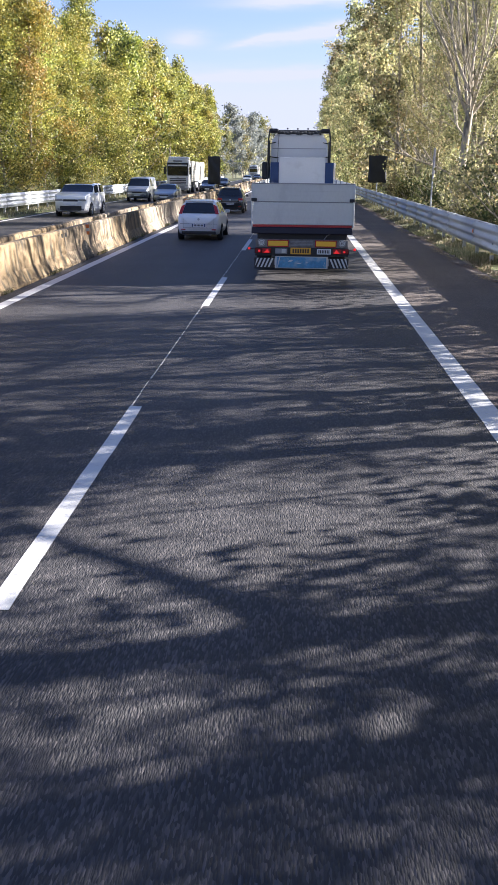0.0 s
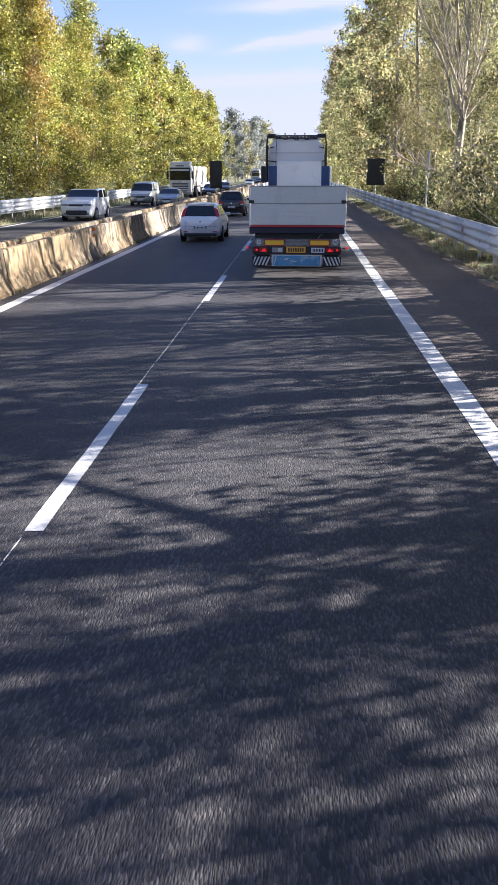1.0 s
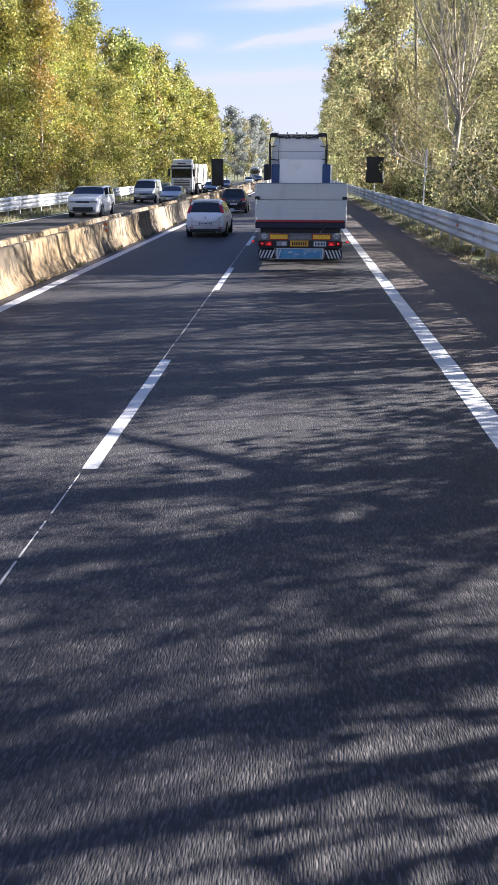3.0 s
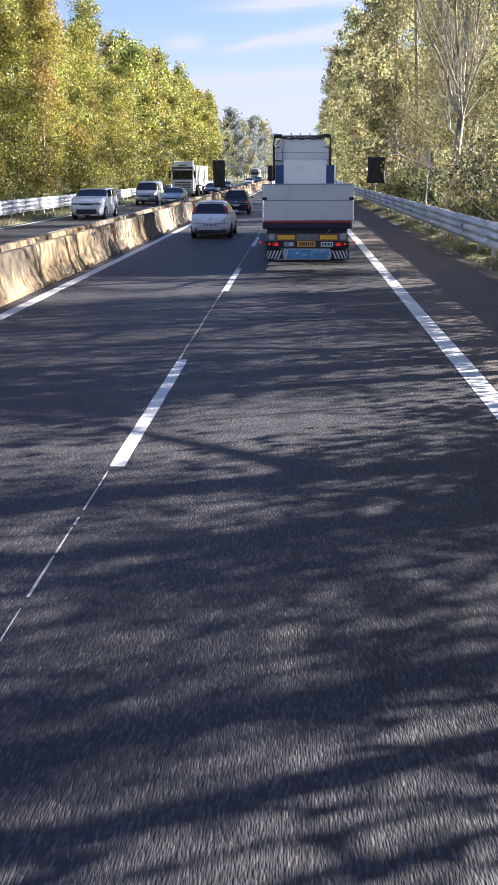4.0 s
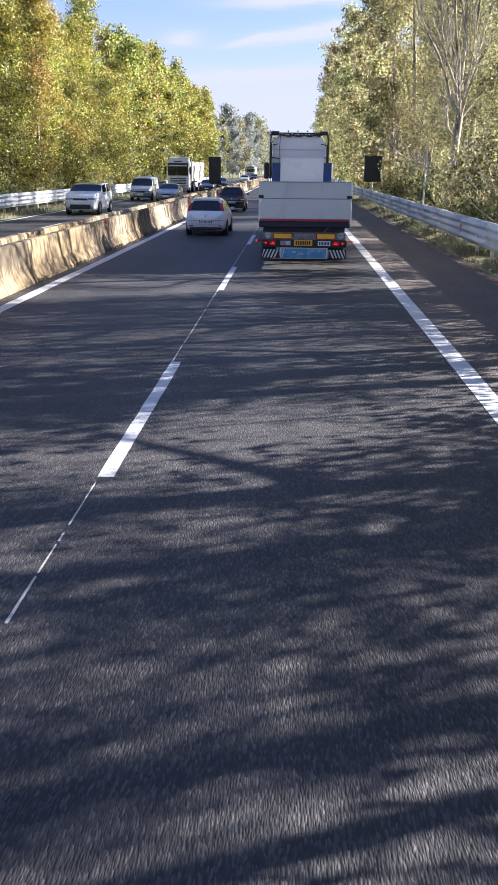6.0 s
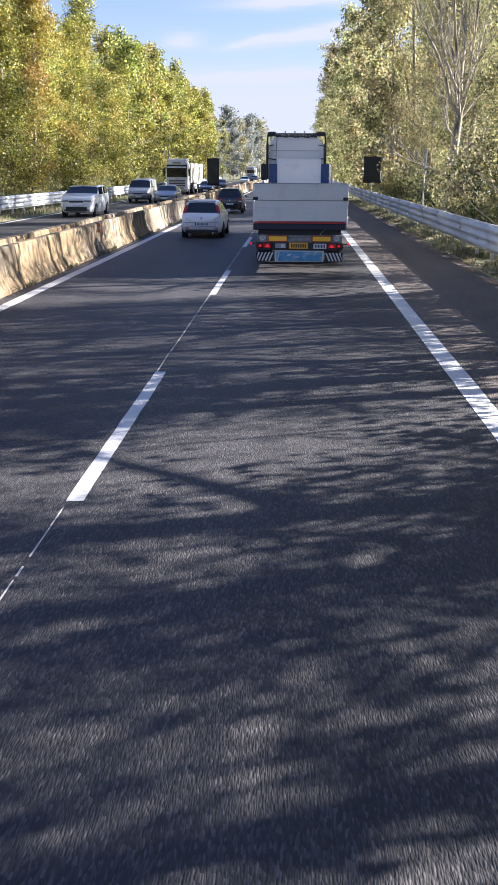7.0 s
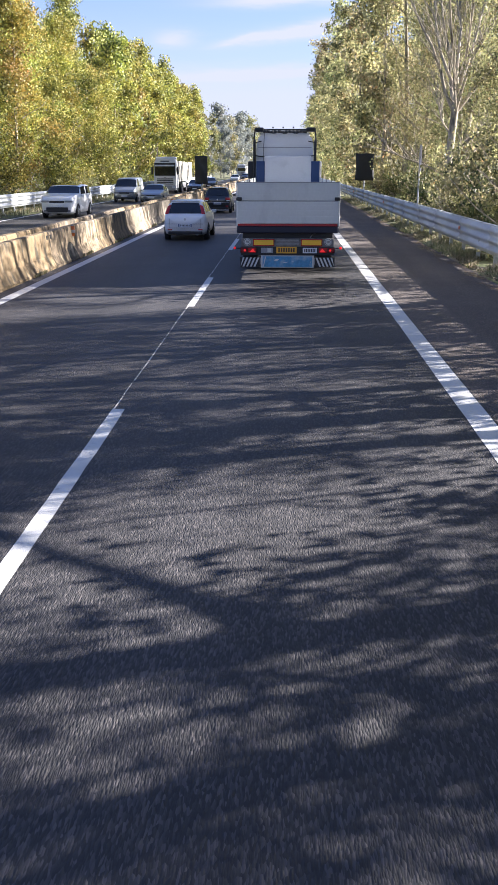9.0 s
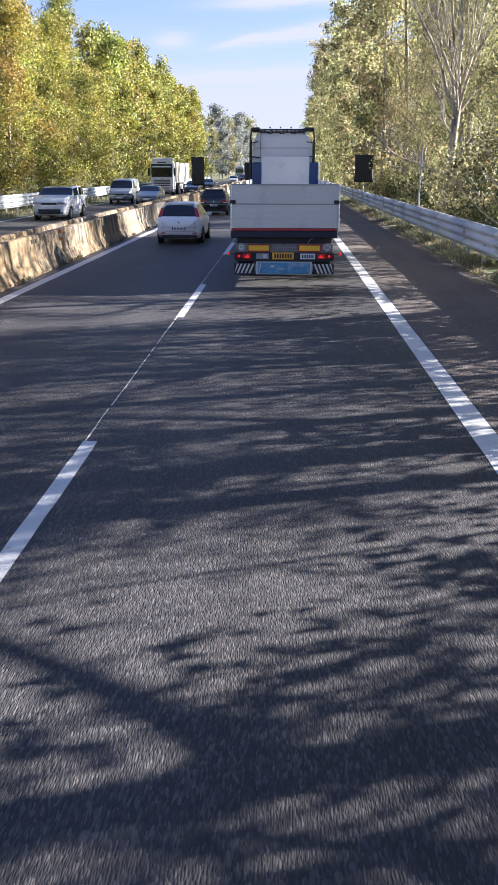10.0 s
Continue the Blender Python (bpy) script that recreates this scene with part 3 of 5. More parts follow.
def guardrail(x, side, y0, count, label):
    rail_thing = thing("guardrail", pose(x, y0, 0.03), label, "guardrail")
    beam, post, spacer, rail, back_rail = side_meshes[side]
    for k in range(count):
        for nm, me, dy, dx in (("beam", beam, 0, 0.008 * side * (k % 2)), ("lower_rail", rail, 0, 0), ("back_rail", back_rail, 0, 0), ("post", post, 0.14, 0), ("post", post, 2.39, 0), ("spacer", spacer, 0.14, 0)):
            if nm == "lower_rail" and side > 0:
                continue
            ob = new(nm, me)
            ob.parent = rail_thing
            ob.location = (dx, k * BEAM + dy, 0.012 * noise.noise((k * 0.7, x, 1)))
    return rail_thing


guardrail(5.72, 1, 4.0 - 4 * BEAM, 74, "galvanised steel triple-wave guardrail on the grassy verge")
guardrail(-17.0, -1, 26.0 - 8 * BEAM, 48, "pale galvanised steel guardrail along the oncoming carriageway")


def rail_reflector(y):
    t = thing("rail_reflector", pose(5.60, y, 0.86), "small orange reflector fixed to the guardrail", "reflector", "guardrail reflectors")
    part("backing", boxed(-0.012, 0.012, -0.055, 0.055, -0.06, 0.06, 0.004), GREY, t)
    part("lens", boxed(-0.05, -0.012, -0.045, 0.0, -0.05, 0.05, 0.006), ORANGE, t, "orange reflecting lens")


for k in range(6):
    rail_reflector(30.6 + 22.5 * k)


# ---------- the flatbed trailer in front ----------
def plate_bars(parent, x0, x1, z0, z1, y, count, mat=None):
    """Unreadable characters as plain bars."""
    step = (x1 - x0) / count
    bm = bmesh.new()
    for i in range(count):
        box(bm, x0 + step * (i + 0.2), x0 + step * (i + 0.8), y - 0.004, y, z0, z1)
    return part("lettering", bm, mat or DARK, parent, "dark bars for the characters")


def sign_text(word, parent, x, y, z, size, mat):
    cu = bpy.data.curves.new("number", "FONT")
    cu.body, cu.size, cu.align_x, cu.align_y, cu.extrude = word, size, "CENTER", "CENTER", 0.001
    cu.materials.append(mat)
    ob = new("number", cu)
    ob.parent = parent
    ob.matrix_basis = pose(x, y, z, 90, 0, 0)
    return tagged(ob, "black speed figures")


def wheel(parent, x, y, r, width, rim_mat=None, spokes=0):
    """A wheel with its axle along x; x is the outer face's side."""
    s = 1 if x > 0 else -1
    w = new("wheel")
    w.parent = parent
    w.location = (x, y, r)
    h = width / 2
    bm = lathe(bmesh.new(), [(-h * 0.8, r * 0.66), (-h, r * 0.74), (-h, r * 0.90), (-h * 0.8, r * 0.985), (0, r), (h * 0.8, r * 0.985), (h, r * 0.90), (h, r * 0.74), (h * 0.8, r * 0.66)], 28)
    part("tyre", bm, RUBBER, w, "", True)
    bm = lathe(bmesh.new(), [(-s * h * 0.7, 0.01), (-s * h * 0.7, r * 0.64), (s * h * 0.82, r * 0.67), (s * h * 0.80, r * 0.60), (s * h * 0.45, r * 0.55), (s * h * 0.4, r * 0.02)], 28)
    if spokes:
        for i in range(spokes):
            a = 2 * math.pi * i / spokes
            tube(bm, (s * h * 0.62, 0, 0), (s * h * 0.74, r * 0.62 * math.cos(a), r * 0.62 * math.sin(a)), r * 0.11, r * 0.08, 6)
    tube(bm, (s * h * 0.3, 0, 0), (s * h * 0.85, 0, 0), r * 0.16, r * 0.13, 12)
    part("rim", bm, rim_mat or ALLOY, w)
    return w


TX, TY = 0.105, 24.05
trailer = thing("flatbed_trailer", pose(TX, TY, 0), "white dropside flatbed semi-trailer with red trim and marker plates", "trailer")
W = 1.265
# tailgate: two boards, each with shallow ribs
for z0, z1, label in ((1.36, 1.885, "lower pale grey tailgate board"), (1.905, 2.32, "upper pale grey tailgate board")):
    bm = boxed(-W + 0.035, W - 0.035, 0.0, 0.03, z0, z1, 0.006)
    for k in range(1, 4):
        zz = z0 + (z1 - z0) * k / 4
        box(bm, -W + 0.05, W - 0.05, -0.0035, 0.004, zz - 0.05, zz + 0.045, 0.002)
    part("tailgate_board", bm, PANEL, trailer, label)
part("tailgate_backing", boxed(-W + 0.04, W - 0.04, 0.031, 0.04, 1.37, 2.31), GREY, trailer)
part("tailgate_cap", boxed(-W + 0.02, W - 0.02, -0.012, 0.045, 2.32, 2.345, 0.006), GREY, trailer, "grey metal top edge")
for s in (-1, 1):
    part("corner_post", boxed(*sorted((s * (W - 0.03), s * (W + 0.005))), -0.006, 0.06, 1.30, 2.33, 0.006), PANEL, trailer)
    part("latch", boxed(*sorted((s * (W - 0.13), s * (W + 0.008))), -0.035, 0.02, 1.905, 1.985, 0.012), DARK, trailer, "black tailgate latch")
    for k in range(4):
        part("side_board", boxed(*sorted((s * (W - 0.03), s * W)), 0.07 + 3.33 * k, 3.36 + 3.33 * k, 1.296, 2.32, 0.005), PANEL, trailer)
        part("side_post", boxed(*sorted((s * (W - 0.065), s * (W + 0.008))), 3.33 * (k + 1), 3.33 * (k + 1) + 0.09, 1.30, 2.33, 0.006), GREY, trailer)
part("red_trim", boxed(-W + 0.03, W - 0.05, -0.012, 0.03, 1.298, 1.352, 0.004), RED, trailer, "red band under the tailgate")
part("rear_beam", boxed(-W + 0.005, W - 0.015, -0.02, 0.12, 1.13, 1.296, 0.02), NAVY, trailer, "navy steel rear beam")
part("load_floor", boxed(-W + 0.07, W - 0.07, 0.12, 13.35, 1.28, 1.36), GREY, trailer)
for s in (-1, 1):
    part("side_rail", boxed(*sorted((s * (W - 0.07), s * (W - 0.005))), 0.12, 13.35, 1.14, 1.298), NAVY, trailer)
    part("chassis_beam", boxed(*sorted((s * 0.42, s * 0.58))
                               , 0.25, 13.0, 0.92, 1.278), NAVY, trailer)
part("light_bar", boxed(-1.15, 1.15, 0.03, 0.10, 0.60, 1.0, 0.01), STEEL_DULL, trailer, "grey steel bar that carries the lamps")
centre = part("centre_plate", boxed(-0.30, 0.30, 0.012, 0.0295, 0.82, 0.985, 0.006), STEEL_DULL, trailer, "dented grey steel plate")
bm = bmesh.new()
for k in range(4):
    box(bm, -0.28, 0.28, 0.006, 0.0118, 0.845 + 0.034 * k, 0.853 + 0.034 * k)
part("rib", bm, GREY, centre)
# added panel: blocks the daylight so the gap under the bed reads dark
part("dark_gap_panel", boxed(-1.12, 1.12, 0.16, 0.24, 0.96, 1.138, 0.01), DARK, trailer, "dark panel added to darken the gap under the bed")
part("lamp_panel", boxed(-1.16, 1.16, 0.018, 0.029, 0.595, 0.803, 0.002), DARK, trailer, "dark panel behind the tail lamps")
part("bed_wiring", tube(tube(bmesh.new(), (0.55, 0.12, 1.0), (0.62, 0.10, 1.10), 0.012, 0.012, 6), (0.62, 0.10, 1.10), (0.74, 0.14, 1.14), 0.012, 0.010, 6), GREY, trailer)
for s in (-1, 1):
    pl = part("marker_plate", boxed(*sorted((s * 0.33, s * 0.86)), 0.008, 0.028, 0.815, 0.985, 0.003), RED_GLASS, trailer, "yellow marker plate with red border")
    part("yellow_field", boxed(*sorted((s * 0.352, s * 0.838)), 0.002, 0.01, 0.840, 0.960, 0.002), AMBER, pl, "yellow field")
    disc = part("speed_sticker", lathe(bmesh.new(), [(0.012, 0.001), (0.012, 0.088), (0.029, 0.09)], 24, "y", (s * 1.005, 0, 0.915)), STRIPE_WHITE, trailer, "round white speed sticker")
    part("ring", lathe(bmesh.new(), [(0.008, 0.068), (0.008, 0.079), (0.012, 0.079)], 24, "y", (s * 1.005, 0, 0.915)), DARK, disc, "dark ring")
    sign_text("70" if s < 0 else "80", disc, s * 1.005, 0.006, 0.915, 0.085, DARK)
    lamp = part("tail_lamp", boxed(*sorted((s * 0.76, s * 1.18)), -0.02, 0.03, 0.645, 0.795, 0.02, 2), DARK, trailer, "dark tail lamp housing")
    part("red_lens", boxed(*sorted((s * 0.775, s * 0.985)), -0.032, -0.018, 0.660, 0.780, 0.012), RED_GLASS, lamp, "red lens")
    part("outer_lens", boxed(*sorted((s * 0.995, s * 1.165)), -0.030, -0.018, 0.660, 0.780, 0.012), RED_DARK, lamp, "dark red lens")
    part("lit_triangle", prism(bmesh.new(), [(s * 0.80, 0.672), (s * 0.95, 0.672), (s * 0.86, 0.762)], -0.036, -0.0325), RED_LAMP, lamp, "lit red triangle")
    part("lit_bulb", lathe(bmesh.new(), [(-0.036, 0.001), (-0.034, 0.022), (-0.030, 0.03)], 14, "y", (s * 1.06, 0, 0.715)), RED_LAMP, lamp, "lit red bulb")
    mk = part("side_marker", tube(bmesh.new(), (s * 1.1, 0.06, 0.74), (s * 1.30, 0.02, 0.77), 0.012, 0.012, 6), DARK, trailer, "marker lamp on a rubber stalk")
    part("marker_lens", boxed(*sorted((s * 1.285, s * 1.345)), -0.02, 0.05, 0.74, 0.80, 0.02, 2), RED_LAMP, mk, "lit red marker lens")
    panel = part("striped_board", boxed(*sorted((s * 0.69, s * 1.18)), 0.02, 0.035, 0.30, 0.545, 0.004), DARK, trailer, "black and white striped underrun board")
    bm = bmesh.new()
    for k in range(5):
        x0 = s * (0.80 + 0.093 * k)
        lean = s * 0.10
        q = [(x0, 0.31), (x0 + s * 0.045, 0.31), (x0 + s * 0.045 + (-lean), 0.535), (x0 - lean, 0.535)]
        q = [(max(-1.17, min(1.17, x)) if s > 0 else max(-1.17, min(1.17, x)), z) for x, z in q]
        prism(bm, q, 0.014, 0.019)
    part("stripe", bm, STRIPE_WHITE, panel, "white slanting stripes")
part("underrun_bar", boxed(-1.16, 1.16, 0.036, 0.14, 0.36, 0.52, 0.015), GREY, trailer)
plate_a = part("hazard_plate", boxed(-0.28, 0.23, 0.004, 0.0175, 0.64, 0.80, 0.004), PLATE_ORANGE, trailer, "orange number plate")
plate_bars(plate_a, -0.24, 0.19, 0.67, 0.77, 0.004, 7)
plate_b = part("number_plate", boxed(0.38, 0.73, 0.006, 0.0175, 0.645, 0.775, 0.004), PLATE, trailer, "pale number plate")
plate_bars(plate_b, 0.41, 0.70, 0.67, 0.75, 0.006, 7)
plate_c = part("small_plate", boxed(-0.66, -0.36, 0.006, 0.0175, 0.65, 0.775, 0.004), GREY, trailer, "grey small plate")
part("sticker", boxed(-0.50, -0.40, 0.001, 0.0055, 0.665, 0.765, 0.002), STRIPE_WHITE, plate_c, "white sticker")
part("flap_edge", boxed(-0.66, 0.66, 0.031, 0.035, 0.285, 0.585, 0.002), STRIPE_WHITE, trailer, "pale edge of the mud flap")
flap = part("mud_flap", boxed(-0.62, 0.62, 0.012, 0.03, 0.305, 0.565, 0.006), SKYBLUE, trailer, "pale blue mud flap with white print")
bm = bmesh.new()
for k, (x0, x1, z0, z1) in enumerate(((-0.61, -0.53, 0.31, 0.56), (-0.34, -0.2, 0.45, 0.50), (-0.12, 0.02, 0.40, 0.43), (0.1, 0.18, 0.43, 0.45), (0.54, 0.60, 0.32, 0.46))):
    prism(bm, [(x0, z0), (x1 - 0.06, z0), (x1, z1), (x0 + 0.05, z1)], 0.006, 0.0115)
part("print", bm, STRIPE_WHITE, flap, "white printed shapes")
for ay in (3.1, 4.42, 5.74):
    for s in (-1, 1):
        wheel(trailer, s * 1.06, ay, 0.50, 0.36, GREY)
    part("axle", tube(bmesh.new(), (-0.95, ay, 0.5), (0.95, ay, 0.5), 0.07, 0.07, 10), DARK, trailer)
part("headboard", boxed(-0.90, 0.90, 13.30, 13.36, 1.36, 3.12, 0.01), WHITE, trailer, "white front bulkhead of the load bed")
for s in (-1, 1):
    part("headboard_side", boxed(*sorted((s * 0.905, s * 1.235)), 13.28, 13.36, 1.36, 2.93, 0.012), BLUE, trailer, "dark blue bulkhead edge")

tractor = thing("truck_tractor", pose(TX - 0.13, TY + 13.55, 0), "white high-roof truck tractor with dark roof fairing pulling the trailer", "truck")
bm = bmesh.new()
CAB = [(-1.13, 1.1), (1.13, 1.1), (1.15, 2.4), (1.12, 3.55), (1.05, 3.80), (0.88, 3.93), (-0.88, 3.93), (-1.05, 3.80), (-1.12, 3.55), (-1.15, 2.4)]
prism(bm, CAB, 0.35, 2.5)
part("cab", bm, WHITE, tractor, "white cab with sleeper")
bm = bmesh.new()
for zz in (3.12, 3.45):
    box(bm, -1.05, 1.05, 0.335, 0.352, zz - 0.012, zz + 0.012)
part("cab_seam", bm, GREY, tractor)
bm = bmesh.new()
box(bm, -1.19, 1.19, 0.34, 0.50, 4.08, 4.14, 0.02, 2)
for s in (-1, 1):
    box(bm, *sorted((s * 0.82, s * 1.2)), 0.22, 0.9, 4.03, 4.19, 0.07, 3)
    tube(bm, (s * 1.17, 0.25, 4.1), (s * 1.21, 0.2, 3.75), 0.03, 0.03, 8)
    tube(bm, (s * 1.21, 0.2, 3.75), (s * 1.22, 0.2, 2.1), 0.035, 0.035, 8)
    tube(bm, (s * 1.22, 0.2, 3.15), (s * 0.85, 0.3, 3.10), 0.022, 0.022, 6)
    tube(bm, (s * 1.20, 0.2, 3.62), (s * 0.92, 0.3, 3.68), 0.02, 0.02, 6)
for xx in (-0.5, -0.1, 0.3):
    box(bm, xx, xx + 0.06, 0.38, 0.46, 4.16, 4.22, 0.01)
part("roof_frame", bm, DARK, tractor, "dark frame round the back of the cab")
bm = bmesh.new()
for k in range(12):
    xa, xb = -0.86 + 0.143 * k, -0.86 + 0.143 * (k + 1)
    za, zb = (4.035 + 0.02 * math.sin(1.9 * j) - 0.012 * (1 - abs(j / 6 - 1)) for j in (k, k + 1))
    tube(bm, (xa, 0.30, za), (xb, 0.30, zb), 0.055 + 0.012 * math.sin(2.3 * k), 0.055 + 0.012 * math.sin(2.3 * (k + 1)), 8)
part("rolled_net", bm, NET, tractor, "rolled dark net along the roof frame", True)
bm = bmesh.new()
tube(bm, (-0.80, 0.29, 4.02), (-0.83, 0.27, 3.5), 0.010, 0.010, 6)
tube(bm, (-0.83, 0.27, 3.5), (-0.84, 0.27, 2.9), 0.010, 0.010, 6)
part("air_line", bm, DARK, tractor)
part("roof_deflector", prism(bmesh.new(), [(-1.0, 3.92), (1.0, 3.92), (0.9, 4.06), (-0.9, 4.06)], 0.7, 2.2), WHITE, tractor, "white roof air deflector")
for s in (-1, 1):
    part("side_fairing", boxed(*sorted((s * 1.16, s * 1.24)), 0.05, 0.9, 1.0, 3.75, 0.03, 2), DARK, tractor, "dark side fairing edge")
    arm = part("mirror", boxed(*sorted((s * 1.32, s * 1.54)), 2.35, 2.52, 2.25, 2.95, 0.05, 3), DARK if s < 0 else WHITE, tractor, "tall side mirror")
    part("mirror_arm", tube(bmesh.new(), (s * 1.12, 2.3, 2.85), (s * 1.35, 2.42, 2.9), 0.03, 0.03, 8), DARK, arm)
    wheel(tractor, s * 1.03, -0.9, 0.5, 0.5, GREY)
    wheel(tractor, s * 1.03, 1.9, 0.5, 0.33, GREY)
    part("chassis_rail", boxed(*sorted((s * 0.38, s * 0.46)), -1.9, 2.4, 0.7, 0.92), DARK, tractor)
    part("fuel_tank", boxed(*sorted((s * 0.6, s * 1.15)), 0.0, 1.1, 0.45, 0.98, 0.08, 3), GREY, tractor)


# ---------- cars ----------
def smooth_at(table, u):
    """Smooth reading of (u, value) pairs."""
    for (a, va), (b, vb) in zip(table, table[1:]):
        if u <= b:
            k = max(0.0, (u - a) / (b - a))
            k = k * k * (3 - 2 * k) * 0.5 + k * 0.5
            return va + (vb - va) * k
    return table[-1][1]


def car(m, paint, label, length=4.05, width=1.69, height=1.49, style="hatch", rear_lamps="tall", category="car", group="", chrome=False, roof_paint=None):
    """A car with its rear bumper at the origin, facing +y."""
    c = thing("car", m, label, category, group)
    hatch = {"roof": [(0, 0.57), (0.01, 0.625), (0.022, 0.655), (0.10, 0.955), (0.18, 0.995), (0.42, 1.0), (0.56, 0.965), (0.74, 0.675), (0.90, 0.60), (0.965, 0.56), (1, 0.50)],
             "belt": [(0, 0.57), (0.022, 0.645), (0.3, 0.64), (0.7, 0.615), (0.74, 0.61), (0.90, 0.585), (0.965, 0.55), (1, 0.49)]}
    saloon = {"roof": [(0, 0.62), (0.02, 0.68), (0.14, 0.74), (0.28, 0.96), (0.40, 1.0), (0.52, 0.985), (0.70, 0.69), (0.90, 0.60), (0.97, 0.55), (1, 0.49)],
              "belt": [(0, 0.60), (0.02, 0.66), (0.16, 0.70), (0.3, 0.66), (0.7, 0.63), (0.90, 0.585), (0.97, 0.54), (1, 0.48)]}
    suv = {"roof": [(0, 0.60), (0.015, 0.68), (0.03, 0.72), (0.09, 0.95), (0.16, 0.99), (0.42, 1.0), (0.58, 0.97), (0.72, 0.735), (0.92, 0.67), (0.975, 0.63), (1, 0.56)],
           "belt": [(0, 0.60), (0.03, 0.68), (0.3, 0.675), (0.7, 0.67), (0.92, 0.655), (0.975, 0.62), (1, 0.55)]}
    van = {"roof": [(0, 0.55), (0.01, 0.8), (0.03, 0.97), (0.08, 1.0), (0.62, 1.0), (0.70, 0.96), (0.84, 0.63), (0.96, 0.52), (1, 0.40)],
           "belt": [(0, 0.55), (0.03, 0.60), (0.6, 0.59), (0.84, 0.57), (0.96, 0.49), (1, 0.39)]}
    shape = {"hatch": hatch, "saloon": saloon, "suv": suv, "van": van}[style]
    plan = [(0, 0.82), (0.012, 0.90), (0.03, 0.95), (0.08, 0.985), (0.25, 1.0), (0.75, 1.0), (0.90, 0.97), (0.965, 0.92), (1, 0.80)]
    floor = [(0, 0.24), (0.05, 0.16), (0.1, 0.13), (0.9, 0.13), (1, 0.17)]
    us = sorted({0, 0.006, 0.014, 0.024, 0.030, 0.036, 0.05, 0.065, 0.08, 0.092, 0.1, 0.115, 0.13, 0.15, 0.17, 0.2, 0.24, 0.28, 0.33, 0.38, 0.42, 0.46, 0.5, 0.54, 0.57, 0.6, 0.64, 0.68, 0.72, 0.76, 0.8, 0.84, 0.88, 0.91, 0.94, 0.96, 0.975, 0.988, 1.0})
    hw = width / 2
    sections = []
    for u in us:
        w = hw * smooth_at(plan, u)
        roof, belt, low = (height * smooth_at(shape["roof"], u), height * smooth_at(shape["belt"], u), height * smooth_at(floor, u))
        roof = max(roof, belt + 0.004)
        cabin = (roof - belt) / (height * 0.36)
        wr = w * (0.985 - (0.13 if style in ("suv", "van") else 0.285 if style == "hatch" else 0.225) * min(1.0, cabin))
        mid = low + (belt - low) * 0.55
        sec = [(0, low), (w * 0.80, low), (w * 0.94, low + 0.05), (w * 0.985, low + (mid - low) * 0.5), (w, mid), (w * 0.992, mid + (belt - mid) * 0.6), (w * 0.965, belt),
               (w * 0.955 + (wr - w * 0.955) * 0.12, belt + (roof - belt) * 0.10), (w * 0.955 + (wr - w * 0.955) * 0.86, belt + (roof - belt) * 0.84), (wr * 0.91, belt + (roof - belt) * 0.95),
               (wr * 0.83, belt + (roof - belt) * 0.98), (wr * 0.36, roof + 0.008 * cabin), (0, roof + 0.012 * cabin)]
        sections.append((u, sec))
    bm = bmesh.new()
    grid = []
    for u, sec in sections:
        right = [bm.verts.new((x, u * length, z)) for x, z in sec]
        left = [right[0]] + [bm.verts.new((-x, u * length, z)) for x, z in sec[1:-1]] + [right[-1]]
        grid.append((right, left))
    for (ra, la), (rb, lb) in zip(grid, grid[1:]):
        for i in range(len(ra) - 1):
            for p, q in ((ra, rb), (la, lb)):
                try:
                    bm.faces.new((p[i], p[i + 1], q[i + 1], q[i]))
                except ValueError:
                    pass
    for row in (grid[0], grid[-1]):
        bm.faces.new(row[0] + row[1][1:-1][::-1])
    part("body", bm, paint, c, "", True)
    # glass follows the cabin, a few millimetres proud

    def skin(name, u0, u1, i0, i1, side, label, out=0.007, mat=None):
        g = bmesh.new()
        cols = []
        for u, sec in sections:
            if u0 - 1e-6 <= u <= u1 + 1e-6:
                pts = []
                for x, z in sec[i0:i1 + 1]:
                    pts.append((x, u * length, z))
                if side == 0:
                    pts = [(-x, y_, z) for x, y_, z in pts] + [(x, y_, z) for x, y_, z in reversed(pts)][1:] if abs(sec[i1][0]) < 1e-6 else pts
                elif side < 0:
                    pts = [(-x, y_, z) for x, y_, z in pts]
                cols.append([g.verts.new(p) for p in pts])
        for a, b in zip(cols, cols[1:]):
            for i in range(len(a) - 1):
                g.faces.new((a[i], a[i + 1], b[i + 1], b[i]))
        bmesh.ops.recalc_face_normals(g, faces=g.faces[:])
        g.normal_update()
        test = sum((f.normal.dot(f.calc_center_median() - Vector((0, length * 0.45, height * 0.5))) for f in g.faces))
        flip = 1 if test > 0 else -1
        moves = [(v, v.normal * out * flip) for v in g.verts]
        for v, d in moves:
            v.co += d
        part(name, g, mat or GLASS, c, label, True)

    if style == "hatch":
        skin("rear_window", 0.030, 0.092, 10, 12, 0, "dark rear window")
        part("roof_spoiler", boxed(-hw * 0.66, hw * 0.66, 0.088 * length, 0.15 * length, height * 0.968, height * 0.995, 0.012, 2), paint, c)
        skin("windscreen", 0.57, 0.72, 8, 12, 0, "dark windscreen")
        sides = ((0.17, 0.33), (0.38, 0.60))
    elif style == "saloon":
        skin("rear_window", 0.15, 0.24, 8, 12, 0, "dark rear window")
        skin("windscreen", 0.54, 0.68, 8, 12, 0, "dark windscreen")
        sides = ((0.24, 0.38), (0.42, 0.60))
    elif style == "suv":
        skin("rear_window", 0.036, 0.08, 8, 12, 0, "dark rear window")
        skin("windscreen", 0.60, 0.72, 8, 12, 0, "dark windscreen")
